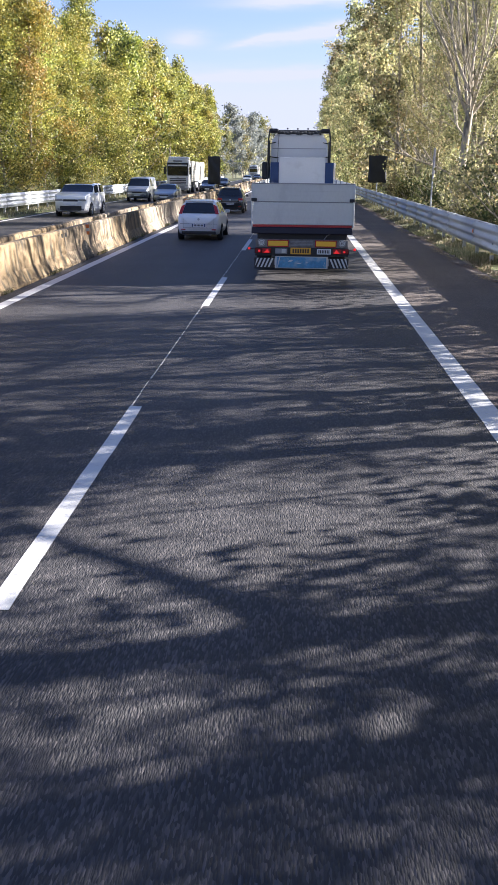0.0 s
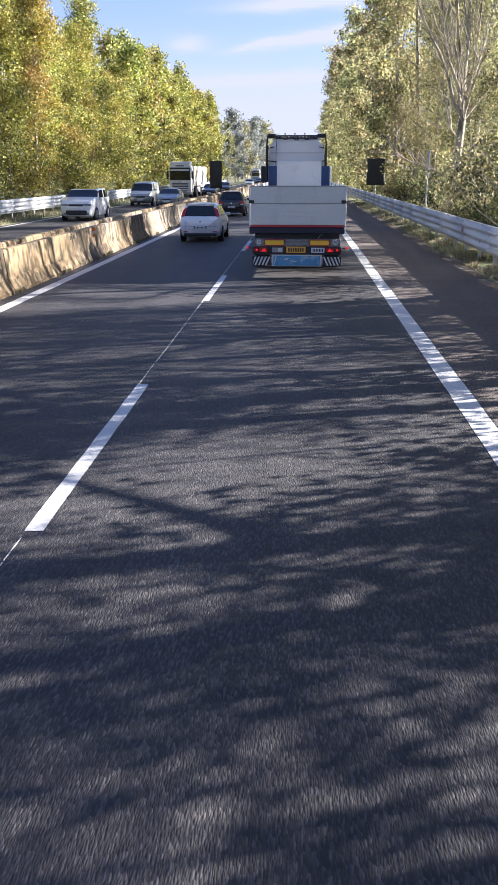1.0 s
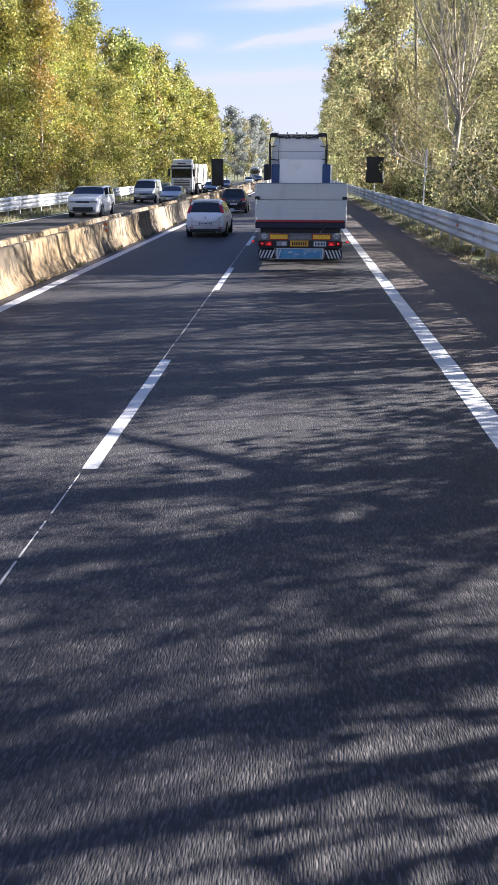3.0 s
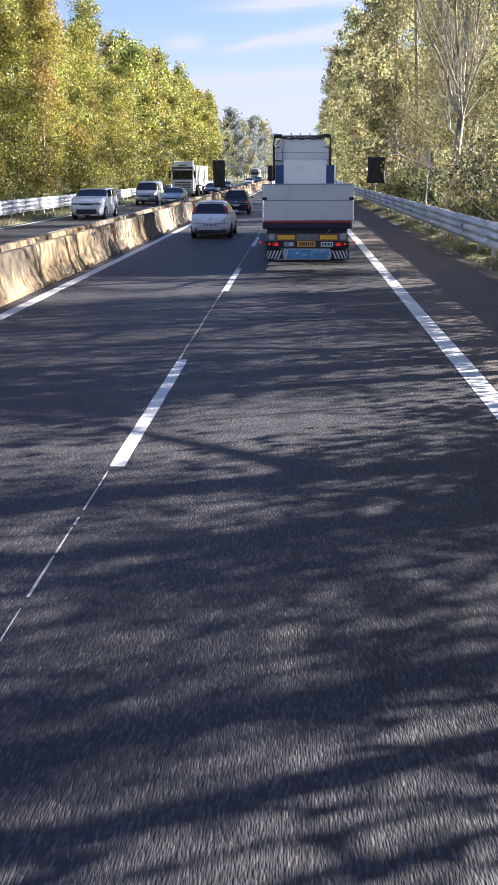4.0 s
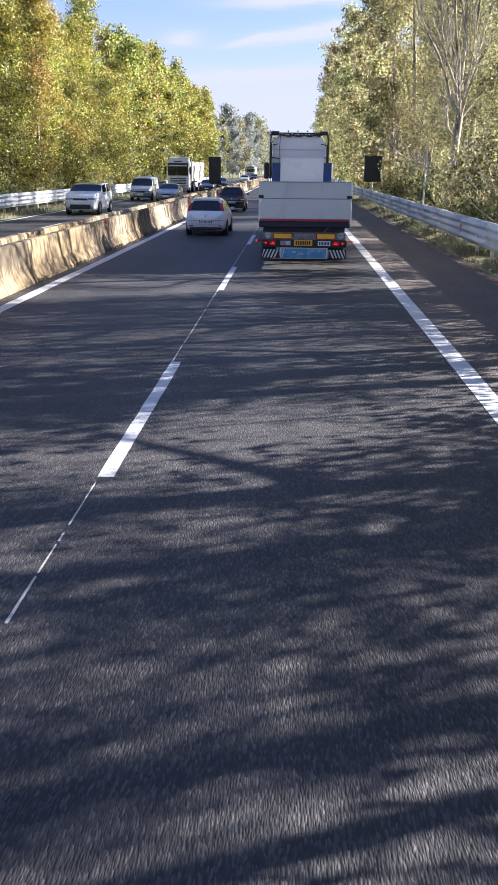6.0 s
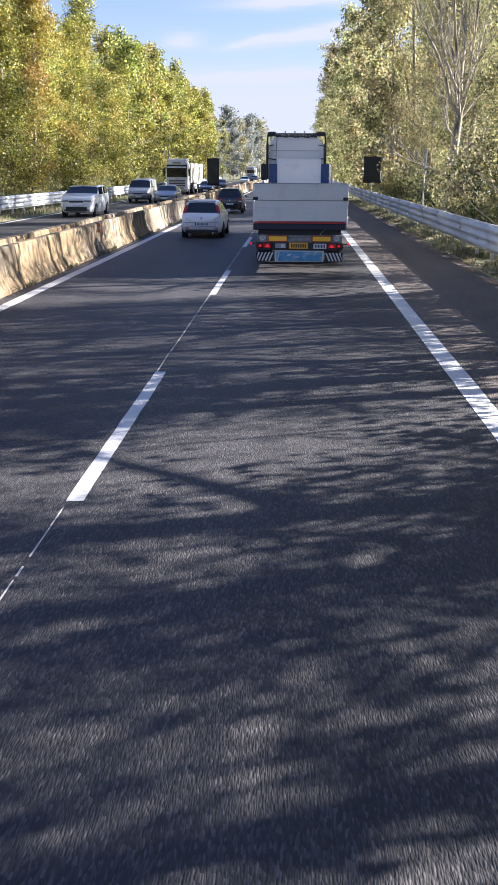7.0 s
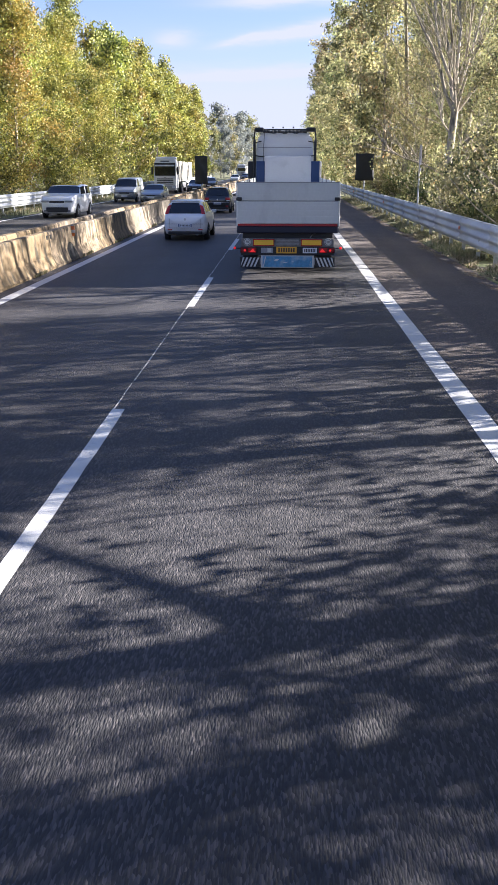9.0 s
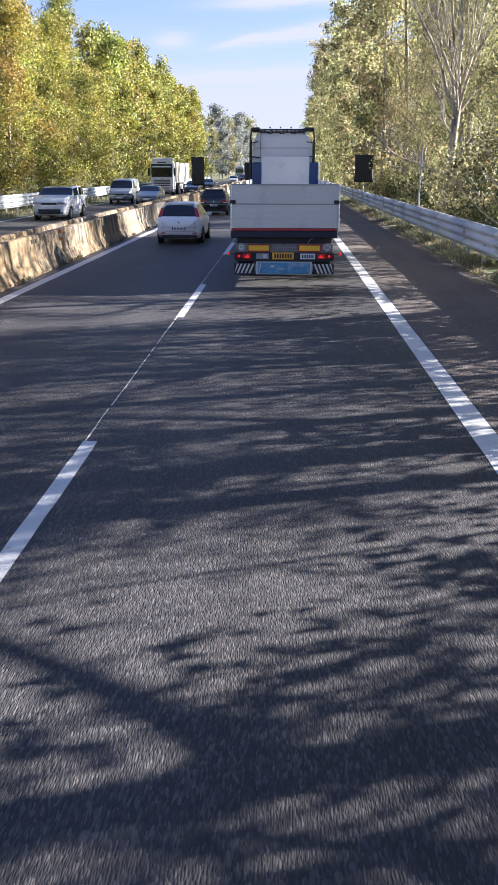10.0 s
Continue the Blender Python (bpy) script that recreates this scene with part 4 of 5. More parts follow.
        sides = ((0.10, 0.33), (0.38, 0.60))
    else:
        skin("windscreen", 0.72, 0.84, 8, 12, 0, "dark windscreen")
        sides = ((0.54, 0.68),)
    for a, b in sides:
        for s in (-1, 1):
            skin("side_window", a, b, 7, 8, s, "dark side window")
    fz = {"suv": 0.485, "van": 0.37, "hatch": 0.415, "saloon": 0.415}[style]
    wr = height * 0.205 if style != "van" else 0.32
    for yy in (0.185 * length, 0.815 * length):
        for s in (-1, 1):
            arch = lathe(bmesh.new(), [(s * (hw - 0.16), wr * 1.13), (s * (hw + 0.006), wr * 1.13), (s * (hw + 0.006), 0.02)], 24, "x", (0, yy, wr))
            part("wheel_arch", arch, DARK, c, "dark wheel arch")
            wheel(c, s * (hw - 0.075), yy, wr, 0.205, ALLOY, 7)
    for s in (-1, 1):
        part("mirror", boxed(*sorted((s * (hw - 0.02), s * (hw + 0.17))), 0.62 * length, 0.62 * length + 0.09, height * 0.63, height * 0.63 + 0.13, 0.03, 3), paint, c)
        if rear_lamps == "tall":
            skin("tail_lamp", 0.024, 0.08, 8, 10, s, "tall red tail lamp", 0.014, RED_GLASS)
        else:
            lampb = part("tail_lamp", boxed(*sorted((s * hw * 0.58, s * hw * 0.915)), -0.012, 0.20, height * 0.515, height * 0.61, 0.025, 2), RED_GLASS, c, "red tail lamp")
            part("reverse_lens", boxed(*sorted((s * hw * 0.66, s * hw * 0.90)), -0.018, 0.05, height * 0.475, height * 0.515, 0.012), LAMP_GLASS, lampb, "clear lower lens")
        part("headlamp", boxed(*sorted((s * hw * 0.44, s * hw * 0.88)), length * 0.93, length * 1.005, height * (fz - 0.005), height * (fz + 0.055), 0.03, 2), HEAD_GLASS, c, "clear headlamp")
        part("rear_reflector", boxed(*sorted((s * hw * 0.60, s * hw * 0.80)), -0.012, 0.04, height * 0.265, height * 0.292, 0.006), RED_GLASS, c)
    part("bumper_lip", boxed(-hw * 0.78, hw * 0.78, -0.008, 0.12, height * 0.16, height * 0.235, 0.03, 2), DARK, c, "dark lower bumper edge")
    part("bumper_step", boxed(-hw * 0.84, hw * 0.84, -0.014, 0.08, height * 0.418, height * 0.425 + 0.008 * chrome, 0.002), DARK if not chrome else ALLOY, c)
    np_ = part("number_plate", boxed(-0.26, 0.26, -0.016, 0.01, height * 0.345, height * 0.345 + 0.115, 0.004), PLATE, c, "white number plate with blue ends")
    part("plate_band", boxed(-0.258, -0.215, -0.019, -0.0155, height * 0.347, height * 0.345 + 0.113), BLUE, np_, "blue plate end")
    part("plate_band", boxed(0.215, 0.258, -0.019, -0.0155, height * 0.347, height * 0.345 + 0.113), BLUE, np_, "blue plate end")
    plate_bars(np_, -0.19, 0.19, height * 0.345 + 0.025, height * 0.345 + 0.09, -0.0155, 7)
    part("grille", boxed(-hw * 0.43, hw * 0.43, length * 0.955, length * 1.006, height * (fz - 0.02), height * (fz + 0.045), 0.02, 2), DARK, c, "dark front grille")
    part("front_plate", boxed(-0.26, 0.26, length * 1.0, length * 1.009, height * (fz - 0.14), height * (fz - 0.14) + 0.11, 0.004), PLATE, c)
    part("lower_intake", boxed(-hw * 0.55, hw * 0.55, length * 0.955, length * 1.004, height * 0.185, height * (fz - 0.19), 0.015, 2), DARK, c, "dark lower air intake")
    for s in (-1, 1):
        part("fog_lamp", boxed(*sorted((s * hw * 0.60, s * hw * 0.76)), length * 0.955, length * 1.003, height * 0.20, height * 0.255, 0.02, 2), HEAD_GLASS, c)
    if style == "suv":
        part("mouth", boxed(-hw * 0.62, hw * 0.62, length * 0.96, length * 1.008, height * 0.20, height * 0.335, 0.03, 2), DARK, c, "wide black lower grille")
        # dark skin stands in for the dark reflection on the roof
        skin("dark_roof_skin", 0.16, 0.57, 10, 12, 0, "dark skin for the roof's reflection", 0.006)
    if style == "hatch":
        seam = bmesh.new()
        box(seam, -hw * 0.70, hw * 0.70, -0.010, 0.06, height * 0.318, height * 0.323)
        for s in (-1, 1):
            box(seam, *sorted((s * hw * 0.70, s * hw * 0.706)), -0.010, 0.05, height * 0.323, height * 0.56)
        part("tailgate_seam", seam, DARK, c, "dark gap round the tailgate")
        part("badge", lathe(bmesh.new(), [(-0.014, 0.001), (-0.014, 0.045), (0.02, 0.05)], 16, "y", (0, 0, height * 0.535)), ALLOY, c, "round metal badge")
        part("exhaust", tube(bmesh.new(), (hw * 0.55, -0.02, height * 0.15), (hw * 0.55, 0.2, height * 0.15), 0.03, 0.03, 10), ALLOY, c)
    if style in ("hatch", "suv"):
        part("aerial", tube(bmesh.new(), (0, length * 0.30, height * 0.98), (0, length * 0.27, height * 1.10), 0.006, 0.004, 6), DARK, c)
        part("wiper", tube(bmesh.new(), (0.0, 0.022 * length, height * 0.715), (0.30, 0.03 * length, height * 0.735), 0.010, 0.007, 6), DARK, c)
    return c


car(pose(-3.82, 36.0, 0, 0, 0, 0), CAR_WHITE, "white hatchback overtaking in the passing lane", group="cars")
car(pose(-4.25, 57.6, 0, 0, 0, 0.5), CAR_GREY, "dark grey hatchback ahead in the passing lane", 3.95, 1.73, 1.53, "hatch", "low", group="cars", chrome=True)
ONCOMING = ((-12.7, 56.0, CAR_WHITE, "white sport utility vehicle coming the other way", 4.85, 1.98, 1.79, "suv"),
            (-10.7, 77.0, CAR_SILVER, "silver saloon coming the other way", 4.5, 1.8, 1.45, "saloon"),
            (-13.3, 80.0, CAR_SILVER, "pale grey van coming the other way", 4.9, 1.9, 1.95, "van"),
            (-10.5, 109.0, CAR_BLACK, "black saloon coming the other way", 4.6, 1.83, 1.45, "saloon"),
            (-10.5, 128.0, CAR_GREY, "dark estate car coming the other way", 4.4, 1.8, 1.5, "hatch"),
            (-10.6, 190.0, CAR_WHITE, "white car far off in the oncoming lanes", 4.3, 1.8, 1.5, "hatch"),
            (-10.4, 230.0, CAR_GREY, "dark car far off in the oncoming lanes", 4.3, 1.8, 1.5, "hatch"))
for ox, oy, paint, label, ln, wd, ht, style in ONCOMING:
    car(pose(ox, oy, 0, 0, 0, 180), paint, label, ln, wd, ht, style, "low", "van" if style == "van" else "car", "oncoming cars")


def lorry(x, y, label):
    """A cab-over lorry with a box trailer, its front at the origin, facing -y."""
    t = thing("lorry", pose(x, y, 0), label, "truck")
    bm = prism(bmesh.new(), [(-1.22, 0.55), (1.22, 0.55), (1.24, 2.0), (1.20, 3.2), (1.05, 3.65), (-1.05, 3.65), (-1.20, 3.2), (-1.24, 2.0)], 0.0, 2.2)
    bmesh.ops.bevel(bm, geom=bm.edges[:], offset=0.06, segments=2, affect="EDGES")
    part("cab", bm, WHITE, t, "white cab")
    part("windscreen", boxed(-1.10, 1.10, -0.02, 0.05, 1.95, 2.85, 0.05, 2), GLASS, t, "dark windscreen")
    part("screen_surround", boxed(-1.16, 1.16, -0.012, 0.04, 1.88, 3.28, 0.05, 2), DARK, t, "black surround of the windscreen")
    part("sun_visor", boxed(-1.06, 1.06, -0.20, 0.0, 2.90, 3.06, 0.04, 2), WHITE, t, "white sun visor")
    part("roof_hatch", boxed(-0.5, 0.5, -0.008, 0.1, 3.36, 3.52, 0.03), DARK, t, "dark roof window")
    part("wiper", tube(tube(bmesh.new(), (-0.6, -0.03, 1.97), (-0.1, -0.03, 2.05), 0.012, 0.010, 6), (0.2, -0.03, 1.97), (0.75, -0.03, 2.06), 0.012, 0.010, 6), DARK, t)
    for zz in (0.98, 1.16, 1.34, 1.52):
        part("grille_slot", boxed(-0.92, 0.92, -0.025, 0.04, zz, zz + 0.10, 0.02, 2), DARK, t, "dark grille slot")
    part("badge", boxed(-0.12, 0.12, -0.03, 0.03, 1.68, 1.76, 0.02), GREY, t)
    part("bumper", boxed(-1.22, 1.22, -0.08, 0.3, 0.35, 0.9, 0.06, 2), GREY, t)
    for s in (-1, 1):
        part("headlamp", boxed(*sorted((s * 0.75, s * 1.12)), -0.095, 0.0, 0.58, 0.80, 0.03, 2), LAMP_GLASS, t, "clear headlamp")
        part("side_window", boxed(*sorted((s * 1.20, s * 1.245)), 0.35, 1.2, 1.95, 2.75, 0.02), GLASS, t)
        part("mirror", boxed(*sorted((s * 1.32, s * 1.52)), -0.05, 0.12, 2.05, 2.85, 0.04, 2), DARK, t)
        for ay in (1.3, 4.9, 10.0, 11.3, 12.6):
            wheel(t, s * 1.05, ay, 0.5, 0.36, GREY)
        part("side_skirt", boxed(*sorted((s * 1.16, s * 1.22)), 6.2, 9.2, 0.5, 1.1, 0.02), GREY, t)
    part("trailer_box", boxed(-1.27, 1.27, 2.95, 16.2, 1.25, 3.45, 0.05, 2), CREAM, t, "cream tipper trailer body")
    part("roof_deflector", boxed(-1.1, 1.1, 0.5, 2.2, 3.62, 3.9, 0.12, 2), WHITE, t)
    part("chassis", boxed(-0.5, 0.5, 1.5, 15.5, 0.75, 1.14), DARK, t)
    bm = bmesh.new()
    for k in range(5):
        box(bm, 1.272, 1.278, 7.6 + 0.5 * k, 7.9 + 0.5 * k, 2.5, 2.95)
    part("lettering", bm, GREY, t, "grey unreadable lettering")
    return t


lorry(-13.4, 101.0, "white articulated lorry coming the other way")
lorry(-13.4, 268.0, "white lorry far off in the oncoming lanes")


# ---------- covered road signs ----------
def covered_sign(x, y, z0, w, h, post_h, turn, label):
    t = thing("covered_road_sign", pose(x, y, 0, 0, 0, turn), label, "road sign", "covered signs")
    bm = bmesh.new()
    tube(bm, (0, 0.06, z0 - post_h), (0, 0.06, z0 + h - 0.1), 0.045, 0.045, 10)
    part("post", bm, ZINC, t, "steel post")
    bm = bmesh.new()
    nx, nz = 12, 18
    for side, yy in ((0, -0.03), (1, 0.03)):
        grid = []
        for i in range(nz + 1):
            row = []
            for j in range(nx + 1):
                u, v = j / nx - 0.5, i / nz
                pull = 0.02 * math.sin(v * 9 + u * 5) + 0.016 * noise.noise((u * 6, v * 9, side + x))
                fat = (1 - (2 * u) ** 6) * (1 - (2 * v - 1) ** 10)
                row.append(bm.verts.new((u * w * (1 + 0.02 * math.sin(v * 7 + 1)), yy * (0.3 + fat) + pull * fat, z0 + v * h + 0.02 * math.sin(u * 9))))
            grid.append(row)
        for a, b in zip(grid, grid[1:]):
            for j in range(nx):
                bm.faces.new((a[j], a[j + 1], b[j + 1], b[j]))
    bmesh.ops.remove_doubles(bm, verts=bm.verts[:], dist=0.022)
    part("cover", bm, BLACKBAG, t, "black plastic sheet wrapped over the sign", True)


def edge_on_sign(x, y):
    t = thing("road_sign", pose(x, y, 0, 0, 0, 78), "narrow blue road sign seen almost edge-on behind the guardrail", "road sign")
    part("post", tube(bmesh.new(), (0, 0, -0.2), (0, 0, 3.75), 0.04, 0.04, 10), ZINC, t, "steel post")
    part("panel", boxed(-0.45, 0.45, -0.055, -0.042, 2.45, 3.75, 0.004), NAVY, t, "dark blue sign panel")
    part("rim", boxed(-0.47, 0.47, -0.042, -0.03, 2.43, 3.77, 0.004), STEEL_DULL, t)


edge_on_sign(6.62, 47.0)
covered_sign(6.25, 74.0, 1.75, 1.45, 2.05, 1.75, 4, "road sign wrapped in black plastic behind the guardrail")
covered_sign(-6.98, 76.0, 1.45, 1.08, 2.2, 1.46, -12, "road sign wrapped in black plastic between the barriers")


# ---------- trees ----------
def leaf_mesh(name, centers, radii, per, size, mat, rnd, droop=0.3):
    """Leaves as small blades of three corners, scattered in clumps round the given centres."""
    n = len(centers) * per
    c = np.repeat(np.array(centers), per, 0)
    r = np.repeat(np.array(radii), per)[:, None]
    d = rnd.normal(size=(n, 3))
    d /= np.linalg.norm(d, axis=1)[:, None]
    p = c + d * (rnd.random((n, 1)) ** 0.5) * r * np.array((1.0, 1.0, 0.75))
    a = rnd.normal(size=(n, 3))
    a /= np.linalg.norm(a, axis=1)[:, None]
    b = np.cross(a, rnd.normal(size=(n, 3)))
    b /= np.linalg.norm(b, axis=1)[:, None]
    s = size * (0.6 + 0.8 * rnd.random((n, 1)))
    v = np.empty((n, 3, 3))
    v[:, 0] = p - a * s * 0.55 - b * s * 0.30
    v[:, 1] = p + b * s * 0.55
    v[:, 2] = p + a * s * 0.55 - b * s * 0.25
    me = bpy.data.meshes.new(name)
    me.vertices.add(n * 3)
    me.vertices.foreach_set("co", v.reshape(-1))
    me.loops.add(n * 3)
    me.loops.foreach_set("vertex_index", np.arange(n * 3, dtype=np.int32))
    me.polygons.add(n)
    me.polygons.foreach_set("loop_start", np.arange(0, n * 3, 3, dtype=np.int32))
    me.polygons.foreach_set("loop_total", np.full(n, 3, dtype=np.int32))
    me.materials.append(mat)
    me.update(calc_edges=True)
    return me


def limb_path(bm, start, direction, length, r0, r1, rnd, steps=4, seg=5, rise=0.25, bend=0.18):
    """A bent, tapered limb; returns its points."""
    p, d = Vector(start), Vector(direction).normalized()
    pts = [p.copy()]
    for i in range(steps):
        d = (d + Vector((rnd.uniform(-bend, bend), rnd.uniform(-bend, bend), rnd.uniform(-bend, bend) + rise / steps))).normalized()
        q = p + d * (length / steps)
        ra, rb = r0 + (r1 - r0) * i / steps, r0 + (r1 - r0) * (i + 1) / steps
        tube(bm, p, q, ra, rb, seg, False)
        p = q
        pts.append(p.copy())
    return pts


def tree(name, seed, height, spread, first, mat, label, clumps=90, per=110, leaf=0.24, limbs=26, trunks=1, seg=5, clump_r=0.95, low=1.0, taper=0.62, category="tree", group=""):
    """A tapered trunk with limbs, and a crown of leaf clumps at the limbs' ends."""
    rnd, nr = random.Random(seed), np.random.default_rng(seed)
    t = thing(name, pose(0, 0, 0), label, category, group)
    bm = bmesh.new()
    tips = []
    for k in range(trunks):
        a = rnd.uniform(0, 6.28)
        lean = Vector((math.cos(a) * 0.07 * (trunks > 1), math.sin(a) * 0.07 * (trunks > 1), 1))
        base = Vector((math.cos(a) * 0.3 * (trunks - 1), math.sin(a) * 0.3 * (trunks - 1), -0.9))
        rad = height * 0.0092 * rnd.uniform(0.85, 1.15) / (1 if trunks == 1 else 1.3)
        stem = limb_path(bm, base, lean, height * rnd.uniform(0.86, 0.96), rad, 0.02, rnd, 9, seg + 3, 0.0, 0.045)
        for i in range(limbs // trunks):
            u = first / height + (1 - first / height) * (i + rnd.random()) / (limbs // trunks)
            f = min(u, 0.97) * (len(stem) - 1)
            at = stem[int(f)].lerp(stem[min(int(f) + 1, len(stem) - 1)], f - int(f))
            az = i * 2.4 + rnd.uniform(-0.5, 0.5)
            reach = spread * (1.0 - taper * max(0, u - 0.25)) * rnd.uniform(0.65, 1.1) * (low + (1 - low) * min(1, u * 2.5))
            pts = limb_path(bm, at, (math.cos(az), math.sin(az), rnd.uniform(0.25, 0.9)), reach, rad * (1.1 - u) * 0.5 + 0.012, 0.008, rnd, 3, seg, 0.5, 0.22)
            tips += pts[1:]
            for j in range(2):
                q = pts[rnd.choice((1, 2))]
                tw = limb_path(bm, q, (rnd.uniform(-1, 1), rnd.uniform(-1, 1), rnd.uniform(0, 0.9)), reach * 0.4, 0.018, 0.006, rnd, 2, max(3, seg - 1), 0.3, 0.25)
                tips.append(tw[-1])
        tips.append(stem[-1])
        tips.append(stem[-2])
    part("trunk", bm, BARK, t, "pale trunk with bare limbs" if not clumps else "", True)
    if clumps:
        cs = [rnd.choice(tips) + Vector((rnd.gauss(0, 0.35), rnd.gauss(0, 0.35), rnd.gauss(0, 0.3))) for _ in range(clumps)]
        rs = [clump_r * rnd.uniform(0.55, 1.25) for _ in range(clumps)]
        ob = new("crown", leaf_mesh("crown", [tuple(c) for c in cs], rs, per, leaf, mat, nr))
        ob.parent = t
    return t


def place(protos, spots, rnd):
    """The first spots take the prototypes themselves, the rest take copies."""
    free = list(protos)
    for i, (x, y, s, z) in enumerate(spots):
        p = protos[i % len(protos)]
        m = pose(x, y, z, rnd.uniform(-1.5, 1.5), rnd.uniform(-1.5, 1.5), rnd.uniform(0, 360)) @ Matrix.Diagonal((s, s, s * rnd.uniform(0.94, 1.08), 1))
        if p in free:
            free.remove(p)
            p.matrix_basis = m
        else:
            copy_thing(p, m)


R = random.Random(11)
right_near = [tree("roadside_tree", 20 + k, 19.5 + 1.3 * k, 3.6, (3.6, 4.6, 4.2, 5.6)[k], LEAF_RIGHT, "tall roadside tree in yellowing autumn leaf behind the guardrail",
                   110, 200, 0.082, 30, 1 + k % 2, clump_r=1.1, group="trees beside the shoulder", low=0.7) for k in range(4)]
spots = []
y = -3.0
while y < 78:
    x = 8.3 + R.uniform(-0.5, 0.8) + (3.1 if 46 < y < 69 else 1.3 if y >= 69 else 0.9 if 26 < y < 43 else 0)
    if not 42 < y < 52.5:
        spots.append((x, y, R.uniform(0.9, 1.15), -0.35))
    y += R.uniform(3.6, 5.4) if y > 20 else R.uniform(2.6, 3.6) if y < 9 else R.uniform(3.4, 4.8)
near_spots = [(px + 1.4, py, ps, pz - 0.1) for px, py, ps, pz in spots if py < 30]
view_spots = [(px, py, ps * (1.0 if py < 50 else 1.1), pz) for px, py, ps, pz in spots if py >= 30]
# unseen extras: five added to shade the near road, three continue the row behind
near_spots += [(12.2, 9.5, 1.05, -0.8), (10.2, 13.4, 1.0, -0.6), (10.4, 16.2, 1.0, -0.6), (11.5, 18.5, 1.05, -0.7), (10.8, 21.8, 0.95, -0.6), (8.6, -6.6, 1.0, -0.35), (8.1, -10.4, 1.08, -0.35), (8.9, -14.5, 0.95, -0.35)]
place(right_near, near_spots, R)
right_view = [tree("roadside_tree", 20 + k, 19.5 + 1.3 * k, 3.6, (2.6, 3.6, 3.2, 4.2)[k], LEAF_RIGHT, "tall slender roadside tree in yellowing autumn leaf behind the guardrail",
                   200, 190, 0.078, 34, 1 + k % 2, clump_r=1.25, group="trees beside the shoulder", low=0.75) for k in range(4)]
y = 34.0
while y < 90:
    view_spots.append((13 + R.uniform(-1, 2), y, R.uniform(0.85, 1.1), -0.9))
    y += R.uniform(9, 13)
place(right_view, view_spots, R)

right_far = [tree("roadside_tree", 40 + k, 20 + 1.5 * k, 3.8, 2.0, LEAF_RIGHT, "tall roadside tree in yellowing autumn leaf beyond the guardrail",
                  75, 72, 0.23, 16, 1, 4, 1.1, group="trees beside the shoulder", low=0.75) for k in range(3)]
spots = []
y = 80.0
while y < 330:
    spots.append((8.7 + R.uniform(-0.6, 0.9), y, R.uniform(1.0, 1.2), -0.35))
    if R.random() < 0.35:
        spots.append((14 + R.uniform(-1, 2), y + 2, R.uniform(0.9, 1.15), -0.9))
    y += R.uniform(4.5, 6.5)
place(right_far, spots, R)


def bare_tree(seed, m):
    """A leafless tree: one pale trunk that forks into steep limbs with thin side branches."""
    rnd = random.Random(seed)
    t = thing("bare_tree", m, "leafless pale-barked tree behind the guardrail", "tree")
    bm = bmesh.new()
    stem = limb_path(bm, (0, 0, -0.6), (0.05, 0.02, 1), 7.2, 0.25, 0.17, rnd, 7, 10, 0.0, 0.045)
    part("trunk", bm, BARK, t, "pale mottled trunk", True)
    for i in range(14):
        crown = i < 9
        fork = stem[-1 - i % 2] if crown else stem[3 + (i - 9) % 4]
        az = i * 2.4 + rnd.uniform(-0.3, 0.3)
        flat = rnd.uniform(0.30, 0.95) if crown else rnd.uniform(1.1, 1.7)
        bm = bmesh.new()
        pts = limb_path(bm, fork, (math.cos(az) * flat, math.sin(az) * flat, 1), rnd.uniform(8.5, 12.5) if crown else rnd.uniform(3.5, 5.5), rnd.uniform(0.07, 0.105) if crown else 0.05, 0.012, rnd, 8, 7, 0.2, 0.15)
        for p, q in zip(pts[1:], pts[2:]):
            for j in range(3):
                d = (q - p).normalized() + Vector((rnd.uniform(-1.0, 1.0), rnd.uniform(-1.0, 1.0), rnd.uniform(-0.2, 0.5)))
                side = limb_path(bm, p.lerp(q, rnd.random()), d, rnd.uniform(1.2, 2.8), 0.026, 0.007, rnd, 3, 4, 0.3, 0.2)
                for k in range(3):
                    limb_path(bm, side[1 + k % 2], d + Vector((rnd.uniform(-1, 1), rnd.uniform(-1, 1), rnd.uniform(-0.2, 0.6))), rnd.uniform(0.5, 1.1), 0.010, 0.005, rnd, 2, 3, 0.3, 0.2)
        part("limb", bm, BARK, t, "", True)
    return t


bare_tree(77, pose(8.0, 48.9, -0.25, 0, 1, 40))
left_near = [tree("grove_tree", 60 + k, 15.6 + 1.2 * k, 3.8, 1.6, (LEAF_LEFT, LEAF_LEFT, LEAF_ORANGE, LEAF_LEFT)[k], ("broad yellow-green tree in the sunlit grove", "broad orange-tinged tree in the sunlit grove")[k == 2], 180, 125, 0.138, 26, 1, 4, 1.15,
                  group="grove beyond the oncoming lanes", low=0.8, taper=1.0) for k in range(4)]
spots, back_spots = [], []
for row, (x0, gap) in enumerate(((-20.6, 4.6), (-25.5, 6.5))):
    y = 40.0 + 2 * row
    while y < 135:
        (back_spots if row or y > 102 else spots).append((x0 + R.uniform(-0.9, 0.9), y, R.uniform(0.90, 1.08) * (1.04 if row else 1), -0.3))
        y += gap * R.uniform(0.8, 1.2)
place(left_near, spots, R)
